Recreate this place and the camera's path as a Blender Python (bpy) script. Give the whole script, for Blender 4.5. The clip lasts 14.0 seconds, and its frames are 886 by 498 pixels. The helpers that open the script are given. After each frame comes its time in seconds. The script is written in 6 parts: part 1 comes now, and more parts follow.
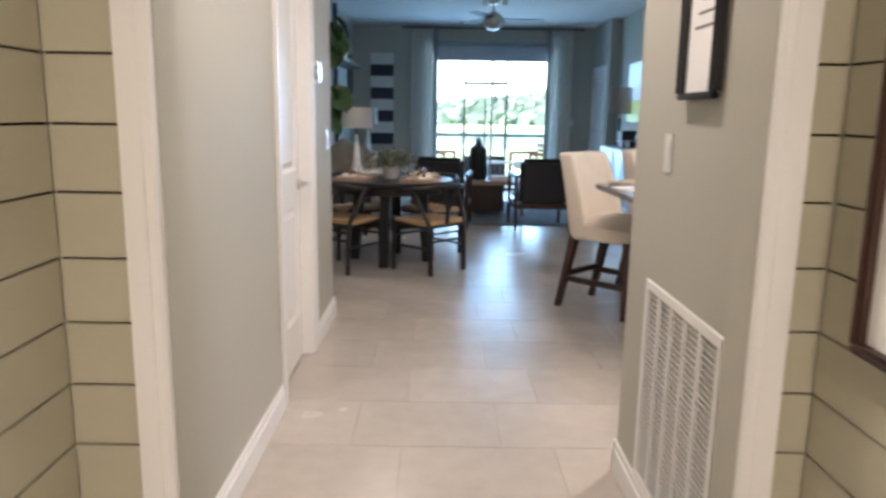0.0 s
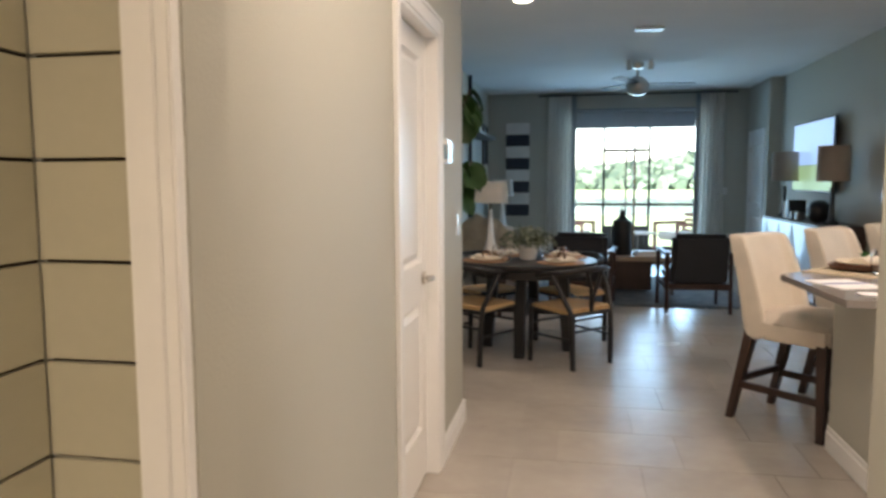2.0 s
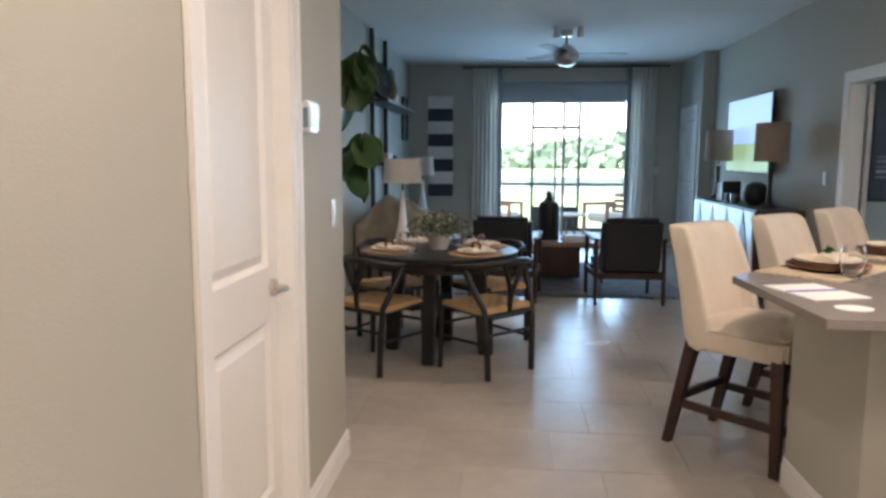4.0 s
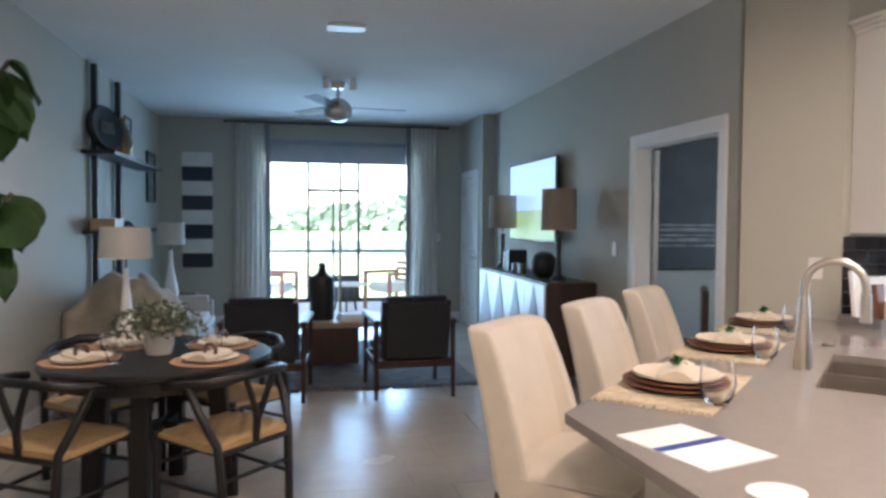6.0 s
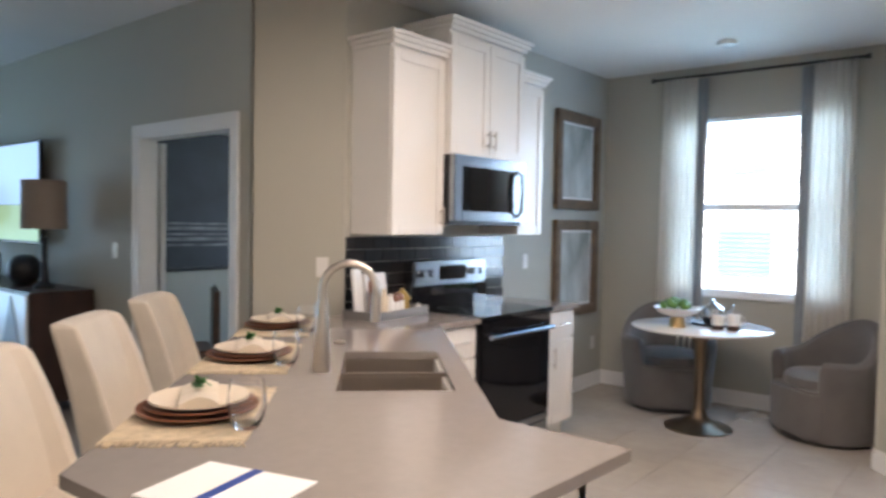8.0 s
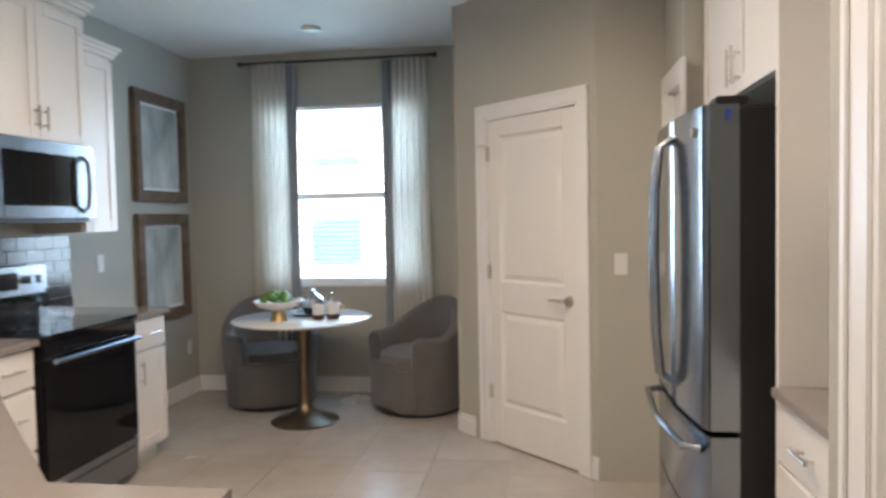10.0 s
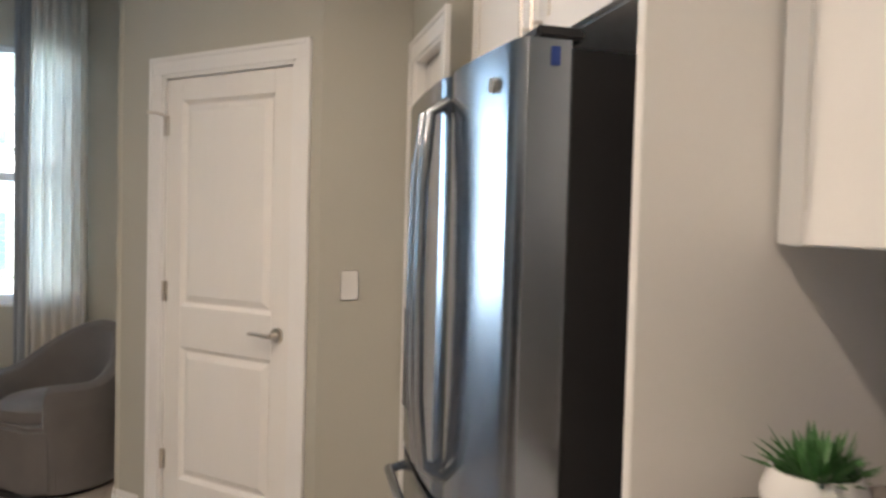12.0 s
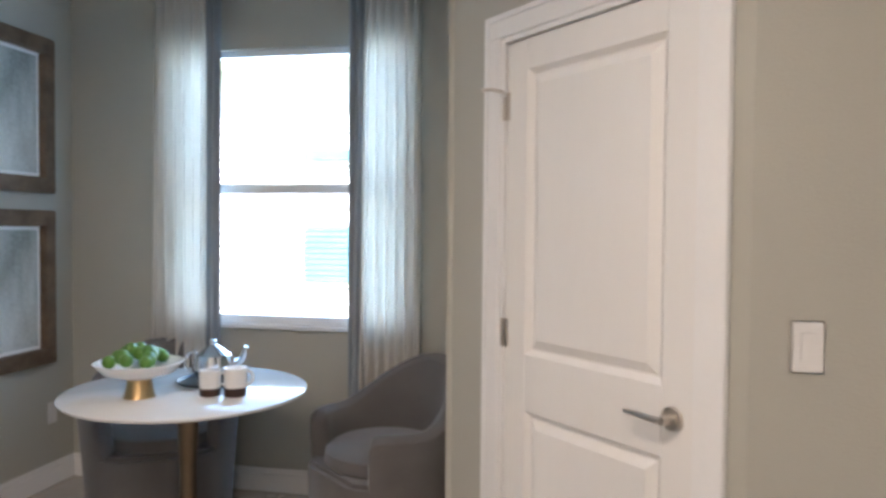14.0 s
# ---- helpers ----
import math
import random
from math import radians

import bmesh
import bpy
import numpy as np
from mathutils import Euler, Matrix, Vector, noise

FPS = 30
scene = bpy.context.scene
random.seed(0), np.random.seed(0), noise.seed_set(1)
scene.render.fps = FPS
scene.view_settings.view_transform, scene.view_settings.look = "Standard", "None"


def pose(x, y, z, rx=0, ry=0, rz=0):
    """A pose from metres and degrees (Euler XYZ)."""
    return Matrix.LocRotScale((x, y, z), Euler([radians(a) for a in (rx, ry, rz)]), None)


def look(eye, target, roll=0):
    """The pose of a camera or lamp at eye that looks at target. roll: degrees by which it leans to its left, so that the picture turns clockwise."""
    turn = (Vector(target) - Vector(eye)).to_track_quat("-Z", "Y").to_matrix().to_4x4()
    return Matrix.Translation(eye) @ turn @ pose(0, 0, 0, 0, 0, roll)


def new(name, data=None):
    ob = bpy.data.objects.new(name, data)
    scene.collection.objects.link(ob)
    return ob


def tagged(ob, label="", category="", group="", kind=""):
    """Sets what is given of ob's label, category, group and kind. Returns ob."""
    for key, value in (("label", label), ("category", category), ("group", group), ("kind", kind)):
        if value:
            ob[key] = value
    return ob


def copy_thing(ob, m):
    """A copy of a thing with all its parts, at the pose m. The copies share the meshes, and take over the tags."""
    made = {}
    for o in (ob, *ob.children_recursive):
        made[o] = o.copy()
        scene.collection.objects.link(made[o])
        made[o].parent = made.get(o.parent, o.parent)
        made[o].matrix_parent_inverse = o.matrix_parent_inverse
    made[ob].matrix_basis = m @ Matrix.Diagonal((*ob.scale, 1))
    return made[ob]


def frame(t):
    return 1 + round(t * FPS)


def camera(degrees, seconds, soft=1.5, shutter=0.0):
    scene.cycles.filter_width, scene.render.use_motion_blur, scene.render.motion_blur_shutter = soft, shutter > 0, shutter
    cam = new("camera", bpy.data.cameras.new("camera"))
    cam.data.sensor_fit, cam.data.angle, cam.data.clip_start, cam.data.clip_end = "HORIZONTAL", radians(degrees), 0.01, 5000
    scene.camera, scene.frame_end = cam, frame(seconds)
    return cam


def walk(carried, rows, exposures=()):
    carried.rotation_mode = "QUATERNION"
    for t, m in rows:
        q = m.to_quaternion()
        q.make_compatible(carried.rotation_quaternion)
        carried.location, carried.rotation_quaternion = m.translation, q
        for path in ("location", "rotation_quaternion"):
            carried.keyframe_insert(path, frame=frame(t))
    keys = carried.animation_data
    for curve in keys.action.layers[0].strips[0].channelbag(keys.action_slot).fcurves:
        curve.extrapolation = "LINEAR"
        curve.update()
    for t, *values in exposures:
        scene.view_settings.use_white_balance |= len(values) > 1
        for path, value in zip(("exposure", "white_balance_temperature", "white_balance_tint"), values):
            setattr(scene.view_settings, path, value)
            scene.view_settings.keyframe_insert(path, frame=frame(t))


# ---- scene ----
cam = camera(63.9, 14.0, soft=2.9, shutter=0.3)
EARLY = [
    (0.0, 0.692, 1.621, 1.318, -0.14, -10.75, -0.87),
    (0.5, 0.643, 1.766, 1.329, 10.30, -11.19, -0.58),
    (1.0, 0.625, 1.885, 1.345, 20.70, -7.42, -0.81),
    (1.5, 0.670, 2.025, 1.381, 18.69, -4.71, -0.94),
    (2.0, 0.629, 2.185, 1.392, 10.55, -5.54, 0.27),
    (2.5, 0.608, 2.311, 1.395, 7.07, -6.89, 0.37),
]
PATH = [
    (5, (0.835, 3.67, 1.378), (0.768, 5.653, 1.122), 1.8),
    (5.5, (0.858, 3.959, 1.421), (1.052, 5.94, 1.226), 0.5),
    (6, (0.924, 4.163, 1.432), (1.336, 6.119, 1.354), 0.4),
    (6.5, (1.004, 4.32, 1.435), (1.555, 6.243, 1.391), 1.4),
    (7, (1.023, 4.379, 1.446), (1.925, 6.162, 1.373), 0.9),
    (7.5, (1.019, 4.425, 1.446), (2.291, 5.966, 1.361), 0.9),
    (8, (1.019, 4.42, 1.453), (2.561, 5.691, 1.381), 1.0),
    (8.5, (0.999, 4.426, 1.45), (2.745, 5.398, 1.392), 1.1),
    (11, (1.85, 4.593, 1.411), (3.82, 4.275, 1.27), -1.6),
    (11.5, (2.138, 4.555, 1.402), (4.036, 3.94, 1.271), -0.6),
    (12, (2.409, 4.522, 1.405), (4.335, 3.987, 1.341), 1.5),
    (12.5, (2.715, 4.558, 1.414), (4.663, 4.105, 1.376), 1.6),
    (13, (3.0, 4.553, 1.412), (4.994, 4.4, 1.39), 2.2),
    (13.5, (3.272, 4.553, 1.421), (5.264, 4.702, 1.334), 1.9),
    (14, (3.474, 4.626, 1.419), (5.437, 5.007, 1.363), 0.5),
]
walk(cam, [(t, pose(x, y, z, 90 + p, r, w)) for t, x, y, z, w, p, r in EARLY] + [(t, look(e, g, r)) for t, e, g, r in PATH],
     exposures=[(0.0, 2.85, 5700, 11), (1.2, 2.82, 5800, 10), (2.2, 2.65, 6500, 11), (2.7, 2.65, 6500, 11), (5.0, 2.82, 6050, 15), (6.5, 2.95, 6050, 15), (8.0, 2.8, 6100, 13), (8.5, 2.78, 6250, 12), (11.1, 2.48, 6350, 10), (12.2, 2.55, 6400, 10), (13.0, 2.62, 5850, 11), (14.0, 2.72, 6000, 12)])

# ---- world, sun, lamps ----
world = bpy.data.worlds.new("sky")
scene.world = world
world.use_nodes = True
wn = world.node_tree.nodes
sky = wn.new("ShaderNodeTexSky")
sky.sky_type, sky.sun_disc = "NISHITA", False
sky.sun_elevation, sky.sun_rotation = radians(49), radians(237)
world.node_tree.links.new(sky.outputs[0], wn["Background"].inputs[0])
wn["Background"].inputs[1].default_value = 0.15
sun = new("sun", bpy.data.lights.new("sun", "SUN"))
sun.data.energy, sun.data.angle, sun.data.color = 5.0, radians(0.5), (1, 0.95, 0.88)
sun.matrix_world = look((0, 0, 0), (0.55, 0.35, -0.75))


def area(name, m, w, h, watts, color):
    li = bpy.data.lights.new(name, "AREA")
    li.shape, li.size, li.size_y, li.energy, li.color = "RECTANGLE", w, h, watts, color
    ob = new(name, li)
    ob.matrix_world = m
    return ob


DAY = (0.36, 0.66, 1.0)
area("slider_daylight", look((1.75, 14.75, 1.2), (0.1, 10.4, 1.1)), 2.1, 2.3, 15, DAY)
area("nook_daylight", look((7.13, 6.15, 1.62), (5, 6.15, 1.5)), 1.26, 1.45, 7, DAY)
# Fill lamp in an unseen, added window opening, to brighten the bedroom.
area("bedroom_daylight", look((7.2, 9.1, 1.6), (4, 9.3, 1.4)), 1.5, 1.3, 2.2, DAY)
WARM = (1.0, 0.79, 0.62)
# Foyer, hall and two kitchen cans are unseen, added to brighten those rooms.
CANS = [(0.70, 0.6, 6.4), (0.68, 3.9, 4.1), (0.2, 7.95, 2.3), (2.1, 4.75, 3.5), (3.9, 5.1, 3.9), (4.15, 6.0, 0.8), (3.2, 5.9, 3.4), (1.0, -0.2, 5.5)]
for cx, cy, watts in CANS:
    li = bpy.data.lights.new("can_lamp", "AREA")
    li.shape, li.size, li.energy, li.color, li.spread = "DISK", 0.11, watts, WARM, radians(170)
    new("can_lamp", li).matrix_world = look((cx, cy, 2.782), (cx, cy + 0.0001, 0))


# ---- materials ----
def material(name, color, rough=0.5, metal=0.0, var=0.08, scale=6.0, bump=0.0, bscale=80.0, color2=None, spec=0.5, stretch=(1, 1, 1), piece=0.0, trans=0.0, sheen=0.0, coat=0.0, world_space=False):
    """A surface with variation at two scales and fine relief."""
    m = bpy.data.materials.new(name)
    m.use_nodes = True
    nt = m.node_tree
    n, l = nt.nodes, nt.links
    b = n["Principled BSDF"]
    co = n.new("ShaderNodeTexCoord")
    mp = n.new("ShaderNodeMapping")
    mp.inputs["Scale"].default_value = stretch
    place = n.new("ShaderNodeNewGeometry").outputs["Position"] if world_space else co.outputs["Object"]
    l.new(place, mp.inputs["Vector"])
    n1 = n.new("ShaderNodeTexNoise")
    n1.inputs["Scale"].default_value, n1.inputs["Detail"].default_value = scale, 6
    n2 = n.new("ShaderNodeTexNoise")
    n2.inputs["Scale"].default_value, n2.inputs["Detail"].default_value = bscale, 3
    l.new(mp.outputs[0], n1.inputs["Vector"])
    l.new(mp.outputs[0], n2.inputs["Vector"])
    add = n.new("ShaderNodeMath")
    add.operation = "MULTIPLY_ADD"
    l.new(n2.outputs[0], add.inputs[0])
    add.inputs[1].default_value = 0.35
    l.new(n1.outputs[0], add.inputs[2])
    r = n.new("ShaderNodeValToRGB")
    c1 = color
    c2 = color2 or tuple(min(1, c * (1 + 1.5 * var)) for c in color)
    c1 = tuple(c * (1 - var) for c in c1)
    r.color_ramp.elements[0].position, r.color_ramp.elements[1].position = 0.45, 0.92
    r.color_ramp.elements[0].color, r.color_ramp.elements[1].color = (*c1, 1), (*c2, 1)
    l.new(add.outputs[0], r.inputs[0])
    out = r.outputs[0]
    if piece:
        oi = n.new("ShaderNodeObjectInfo")
        mr = n.new("ShaderNodeMapRange")
        mr.inputs[3].default_value, mr.inputs[4].default_value = 1 - piece, 1 + piece
        l.new(oi.outputs["Random"], mr.inputs[0])
        hs = n.new("ShaderNodeHueSaturation")
        l.new(mr.outputs[0], hs.inputs["Value"])
        l.new(out, hs.inputs["Color"])
        out = hs.outputs[0]
    l.new(out, b.inputs["Base Color"])
    b.inputs["Metallic"].default_value = metal
    b.inputs["Specular IOR Level"].default_value = spec
    b.inputs["Transmission Weight"].default_value = trans
    b.inputs["Sheen Weight"].default_value = sheen
    b.inputs["Coat Weight"].default_value = coat
    rr = n.new("ShaderNodeMapRange")
    rr.inputs[3].default_value, rr.inputs[4].default_value = max(0.02, rough * 0.85), min(1, rough * 1.15)
    l.new(n1.outputs[0], rr.inputs[0])
    l.new(rr.outputs[0], b.inputs["Roughness"])
    if bump:
        bp = n.new("ShaderNodeBump")
        bp.inputs["Strength"].default_value, bp.inputs["Distance"].default_value = bump, 0.004
        l.new(n2.outputs[0], bp.inputs["Height"])
        l.new(bp.outputs[0], b.inputs["Normal"])
    return m


def glass(name, tint=(1, 1, 1), rough=0.0):
    m = bpy.data.materials.new(name)
    m.use_nodes = True
    b = m.node_tree.nodes["Principled BSDF"]
    b.inputs["Base Color"].default_value = (*tint, 1)
    b.inputs["Transmission Weight"].default_value, b.inputs["Roughness"].default_value, b.inputs["IOR"].default_value = 1, rough, 1.45
    return m


def pane_material(name):
    """Thin clear pane: see-through with a light gloss."""
    m = bpy.data.materials.new(name)
    m.use_nodes = True
    n, l = m.node_tree.nodes, m.node_tree.links
    tr, gl, mx, fr = n.new("ShaderNodeBsdfTransparent"), n.new("ShaderNodeBsdfGlossy"), n.new("ShaderNodeMixShader"), n.new("ShaderNodeFresnel")
    gl.inputs["Roughness"].default_value = 0.02
    fr.inputs[0].default_value = 1.3
    l.new(fr.outputs[0], mx.inputs[0])
    l.new(tr.outputs[0], mx.inputs[1])
    l.new(gl.outputs[0], mx.inputs[2])
    l.new(mx.outputs[0], n["Material Output"].inputs[0])
    return m


def glow(name, color, strength):
    m = bpy.data.materials.new(name)
    m.use_nodes = True
    b = m.node_tree.nodes["Principled BSDF"]
    b.inputs["Base Color"].default_value = (*color, 1)
    b.inputs["Emission Color"].default_value, b.inputs["Emission Strength"].default_value = (*color, 1), strength
    return m


def cloth(name, color, translucent=0.0, rough=0.9, bscale=350, var=0.06):
    m = material(name, color, rough, var=var, scale=5, bump=0.35, bscale=bscale, spec=0.2, sheen=0.25)
    if translucent:
        n, l = m.node_tree.nodes, m.node_tree.links
        t, mx = n.new("ShaderNodeBsdfTranslucent"), n.new("ShaderNodeMixShader")
        t.inputs[0].default_value = (*color, 1)
        mx.inputs[0].default_value = translucent
        l.new(n["Principled BSDF"].outputs[0], mx.inputs[1])
        l.new(t.outputs[0], mx.inputs[2])
        l.new(mx.outputs[0], n["Material Output"].inputs[0])
    return m


M = {}
M["wall"] = material("wall_paint", (0.44, 0.432, 0.378), 0.7, var=0.03, scale=1.2, bump=0.25, bscale=140)
M["ceiling"] = material("ceiling_paint", (0.74, 0.74, 0.72), 0.9, var=0.03, scale=1.5, bump=0.5, bscale=90)
M["shiplap"] = material("shiplap_paint", (0.44, 0.42, 0.32), 0.55, var=0.04, scale=2, bump=0.1, bscale=60, stretch=(1, 0.3, 1), piece=0.02)
M["gap"] = material("dark_gap", (0.05, 0.035, 0.025), 0.9)
M["trim"] = material("white_trim", (0.81, 0.805, 0.795), 0.38, var=0.02, scale=3, bump=0.04, bscale=60)
M["door"] = material("white_door", (0.80, 0.785, 0.76), 0.4, var=0.02, scale=3, bump=0.06, bscale=40, stretch=(1, 1, 0.15))
M["cab"] = material("white_cabinet", (0.82, 0.80, 0.77), 0.33, var=0.015, scale=3)
M["tile"] = material("floor_tile", (0.42, 0.38, 0.335), 0.26, var=0.05, scale=1.7, bump=0.05, bscale=11, color2=(0.50, 0.455, 0.405), piece=0.035, world_space=True)
M["grout"] = material("grout", (0.34, 0.31, 0.275), 0.9, var=0.1)
M["quartz"] = material("taupe_quartz", (0.285, 0.258, 0.24), 0.10, var=0.025, scale=30, bscale=220)
M["nickel"] = material("brushed_nickel", (0.62, 0.58, 0.53), 0.3, metal=1, var=0.04)
M["steel"] = material("stainless_steel", (0.33, 0.355, 0.39), 0.25, metal=1, var=0.04, scale=3, bump=0.03, bscale=200, stretch=(30, 1, 0.5))
M["brushed"] = material("brushed_door_steel", (0.30, 0.32, 0.35), 0.21, metal=1, var=0.04, scale=3, bump=0.02, bscale=200, stretch=(1, 1, 40))
bn = M["brushed"].node_tree
tg = bn.nodes.new("ShaderNodeTangent")
tg.direction_type, tg.axis = "RADIAL", "Z"
bn.links.new(tg.outputs[0], bn.nodes["Principled BSDF"].inputs["Tangent"])
bn.nodes["Principled BSDF"].inputs["Anisotropic"].default_value = 0.93
bn.nodes["Principled BSDF"].inputs["Anisotropic Rotation"].default_value = 0.25
M["chrome"] = material("polished_silver", (0.78, 0.79, 0.80), 0.08, metal=1, var=0.02)
M["sinksteel"] = material("satin_sink_steel", (0.40, 0.36, 0.32), 0.42, metal=1, var=0.05, scale=6)
M["black"] = material("black_plastic", (0.018, 0.018, 0.02), 0.4, var=0.1)
M["blackglass"] = material("black_glass", (0.008, 0.008, 0.01), 0.05, var=0.05)
M["blackwood"] = material("black_stained_wood", (0.010, 0.009, 0.009), 0.38, var=0.3, scale=20, bump=0.1, stretch=(1, 1, 0.1))
M["darkwood"] = material("dark_walnut", (0.036, 0.017, 0.011), 0.4, var=0.35, scale=12, bump=0.12, stretch=(1, 1, 0.12))
M["midwood"] = material("brown_wood", (0.14, 0.075, 0.045), 0.4, var=0.3, scale=10, bump=0.12, stretch=(0.15, 1, 1))
M["paleoak"] = material("pale_oak", (0.36, 0.27, 0.19), 0.45, var=0.2, scale=10, bump=0.1, stretch=(0.2, 1, 1))
M["rush"] = material("woven_rush", (0.48, 0.31, 0.14), 0.8, var=0.2, scale=30, bump=0.8, bscale=160, stretch=(0.3, 3, 1))
M["cream"] = cloth("cream_linen", (0.66, 0.59, 0.50))
M["grey"] = cloth("grey_weave", (0.145, 0.135, 0.13), bscale=260, var=0.12)
M["sofa"] = cloth("pale_grey_linen", (0.50, 0.49, 0.47))
M["throw"] = cloth("beige_knit", (0.36, 0.31, 0.24), bscale=90, var=0.25)
M["leather"] = material("black_leather", (0.013, 0.014, 0.018), 0.5, var=0.15, scale=8, bump=0.25, bscale=120)
M["curtain"] = cloth("sheer_curtain", (0.84, 0.81, 0.76), translucent=0.5)
M["lining"] = cloth("grey_lining", (0.30, 0.33, 0.36))
M["shadecloth"] = cloth("roller_shade_cloth", (0.45, 0.47, 0.50), translucent=0.15)
M["shade"] = cloth("linen_lampshade", (0.76, 0.73, 0.68), translucent=0.45)
M["shade2"] = cloth("tan_lampshade", (0.36, 0.30, 0.25), translucent=0.15)
M["white"] = material("white_ceramic", (0.80, 0.79, 0.77), 0.22, var=0.02)
M["paper"] = material("white_paper", (0.86, 0.86, 0.86), 0.6, var=0.02)
M["blue"] = material("blue_print", (0.03, 0.07, 0.30), 0.5)
M["leaf"] = material("fig_leaf", (0.035, 0.085, 0.022), 0.38, var=0.3, scale=4, bump=0.2, bscale=30, piece=0.2)
M["herb"] = material("succulent_green", (0.06, 0.17, 0.05), 0.5, var=0.35, scale=20)
M["apple"] = material("green_fruit", (0.11, 0.24, 0.04), 0.4, var=0.25, scale=9)
M["sage"] = material("dusty_sage", (0.17, 0.19, 0.13), 0.7, var=0.35, scale=20)
M["traygrey"] = material("grey_tray_paint", (0.20, 0.19, 0.185), 0.5, var=0.1, scale=8)
M["mustard"] = material("mustard_card", (0.50, 0.36, 0.12), 0.6, var=0.15, scale=12)
M["brass"] = material("aged_brass", (0.55, 0.40, 0.20), 0.32, metal=1, var=0.08)
M["bronze"] = material("dark_bronze", (0.20, 0.15, 0.10), 0.35, metal=1, var=0.1)
M["marble"] = material("white_tabletop", (0.78, 0.77, 0.75), 0.12, var=0.04, scale=3)
M["jute"] = material("jute_mat", (0.55, 0.46, 0.32), 0.9, var=0.2, scale=30, bump=0.9, bscale=150)
M["matbrown"] = material("tan_round_mat", (0.40, 0.24, 0.14), 0.85, var=0.2, scale=30, bump=0.8, bscale=150)
M["terra"] = material("rust_plate", (0.20, 0.085, 0.05), 0.35, var=0.15, scale=9)
M["napkin"] = cloth("cream_napkin", (0.68, 0.60, 0.48))
M["glass"] = glass("clear_glass")
M["pane"] = pane_material("window_pane")
M["splash"] = material("charcoal_tile", (0.030, 0.029, 0.031), 0.16, var=0.12, scale=8, piece=0.12)
M["artdark"] = material("dark_canvas", (0.03, 0.035, 0.045), 0.6, var=0.3, scale=3)
M["artgrey"] = material("cloudy_grey_canvas", (0.10, 0.11, 0.12), 0.6, var=0.5, scale=5, color2=(0.30, 0.31, 0.32), stretch=(1, 1, 4))
M["artabs"] = material("abstract_green_print", (0.30, 0.34, 0.30), 0.3, var=0.4, scale=3, color2=(0.74, 0.77, 0.75), stretch=(1.8, 1, 0.6))
M["artpale"] = material("pale_wash_canvas", (0.66, 0.70, 0.70), 0.5, var=0.12, scale=2.5, color2=(0.82, 0.83, 0.82), stretch=(1, 1, 0.4))
M["frame"] = material("aged_gold_frame", (0.17, 0.115, 0.075), 0.38, metal=0.4, var=0.25, scale=12)
M["woven_light"] = cloth("ivory_wool", (0.70, 0.69, 0.66), bscale=70)
M["woven_dark"] = cloth("charcoal_wool", (0.05, 0.055, 0.07), bscale=70)
M["grass"] = material("lawn", (0.17, 0.22, 0.10), 0.9, var=0.3, scale=0.4, bump=0.5, bscale=20)
M["water"] = material("pond", (0.10, 0.14, 0.15), 0.08, var=0.1)
M["tree"] = material("tree_leaf", (0.12, 0.165, 0.11), 0.7, var=0.25, scale=1.5)
M["bark"] = material("bark", (0.10, 0.075, 0.055), 0.85, var=0.3, scale=12, bump=0.5, bscale=40)
M["siding"] = material("white_siding", (0.80, 0.80, 0.79), 0.6, var=0.02)
M["shutter"] = material("window_blind_glass", (0.12, 0.24, 0.30), 0.3, var=0.1)
M["concrete"] = material("lanai_concrete", (0.50, 0.48, 0.45), 0.8, var=0.1, scale=3, bump=0.3)
M["rattan"] = material("rust_wicker", (0.22, 0.10, 0.08), 0.7, var=0.3, scale=30, bump=0.6, bscale=150)
M["rug"] = material("shag_rug", (0.40, 0.38, 0.36), 0.95, var=0.5, scale=7, bump=1.0, bscale=90, color2=(0.10, 0.10, 0.11))
M["screen"] = glow("tv_sky", (0.42, 0.62, 0.95), 0.14)
M["screen2"] = glow("tv_field", (0.38, 0.55, 0.30), 0.12)
M["lampglow"] = glow("lamp_glow", (1.0, 0.86, 0.68), 2.0)
M["led"] = glow("router_light", (0.35, 0.25, 1.0), 1.3)
M["inlay"] = material("grey_inlay", (0.24, 0.25, 0.27), 0.4, var=0.15, scale=14)
M["lcd"] = material("thermostat_screen", (0.20, 0.33, 0.40), 0.15)


# ---- mesh tools ----
def bx(bm, x0, x1, y0, y1, z0, z1, bev=0.0, m=None):
    g = bmesh.ops.create_cube(bm, size=1)
    vs = g["verts"]
    bmesh.ops.transform(bm, matrix=Matrix.Translation(((x0 + x1) / 2, (y0 + y1) / 2, (z0 + z1) / 2)) @ Matrix.Diagonal((x1 - x0, y1 - y0, z1 - z0, 1)), verts=vs)
    if bev:
        es = list({e for v in vs for e in v.link_edges})
        r = bmesh.ops.bevel(bm, geom=es, offset=bev, segments=2, affect="EDGES", clamp_overlap=True)
        vs = list({v for f in r["faces"] for v in f.verts} | {v for v in vs if v.is_valid})
    if m is not None:
        bmesh.ops.transform(bm, matrix=m, verts=vs)
    return vs


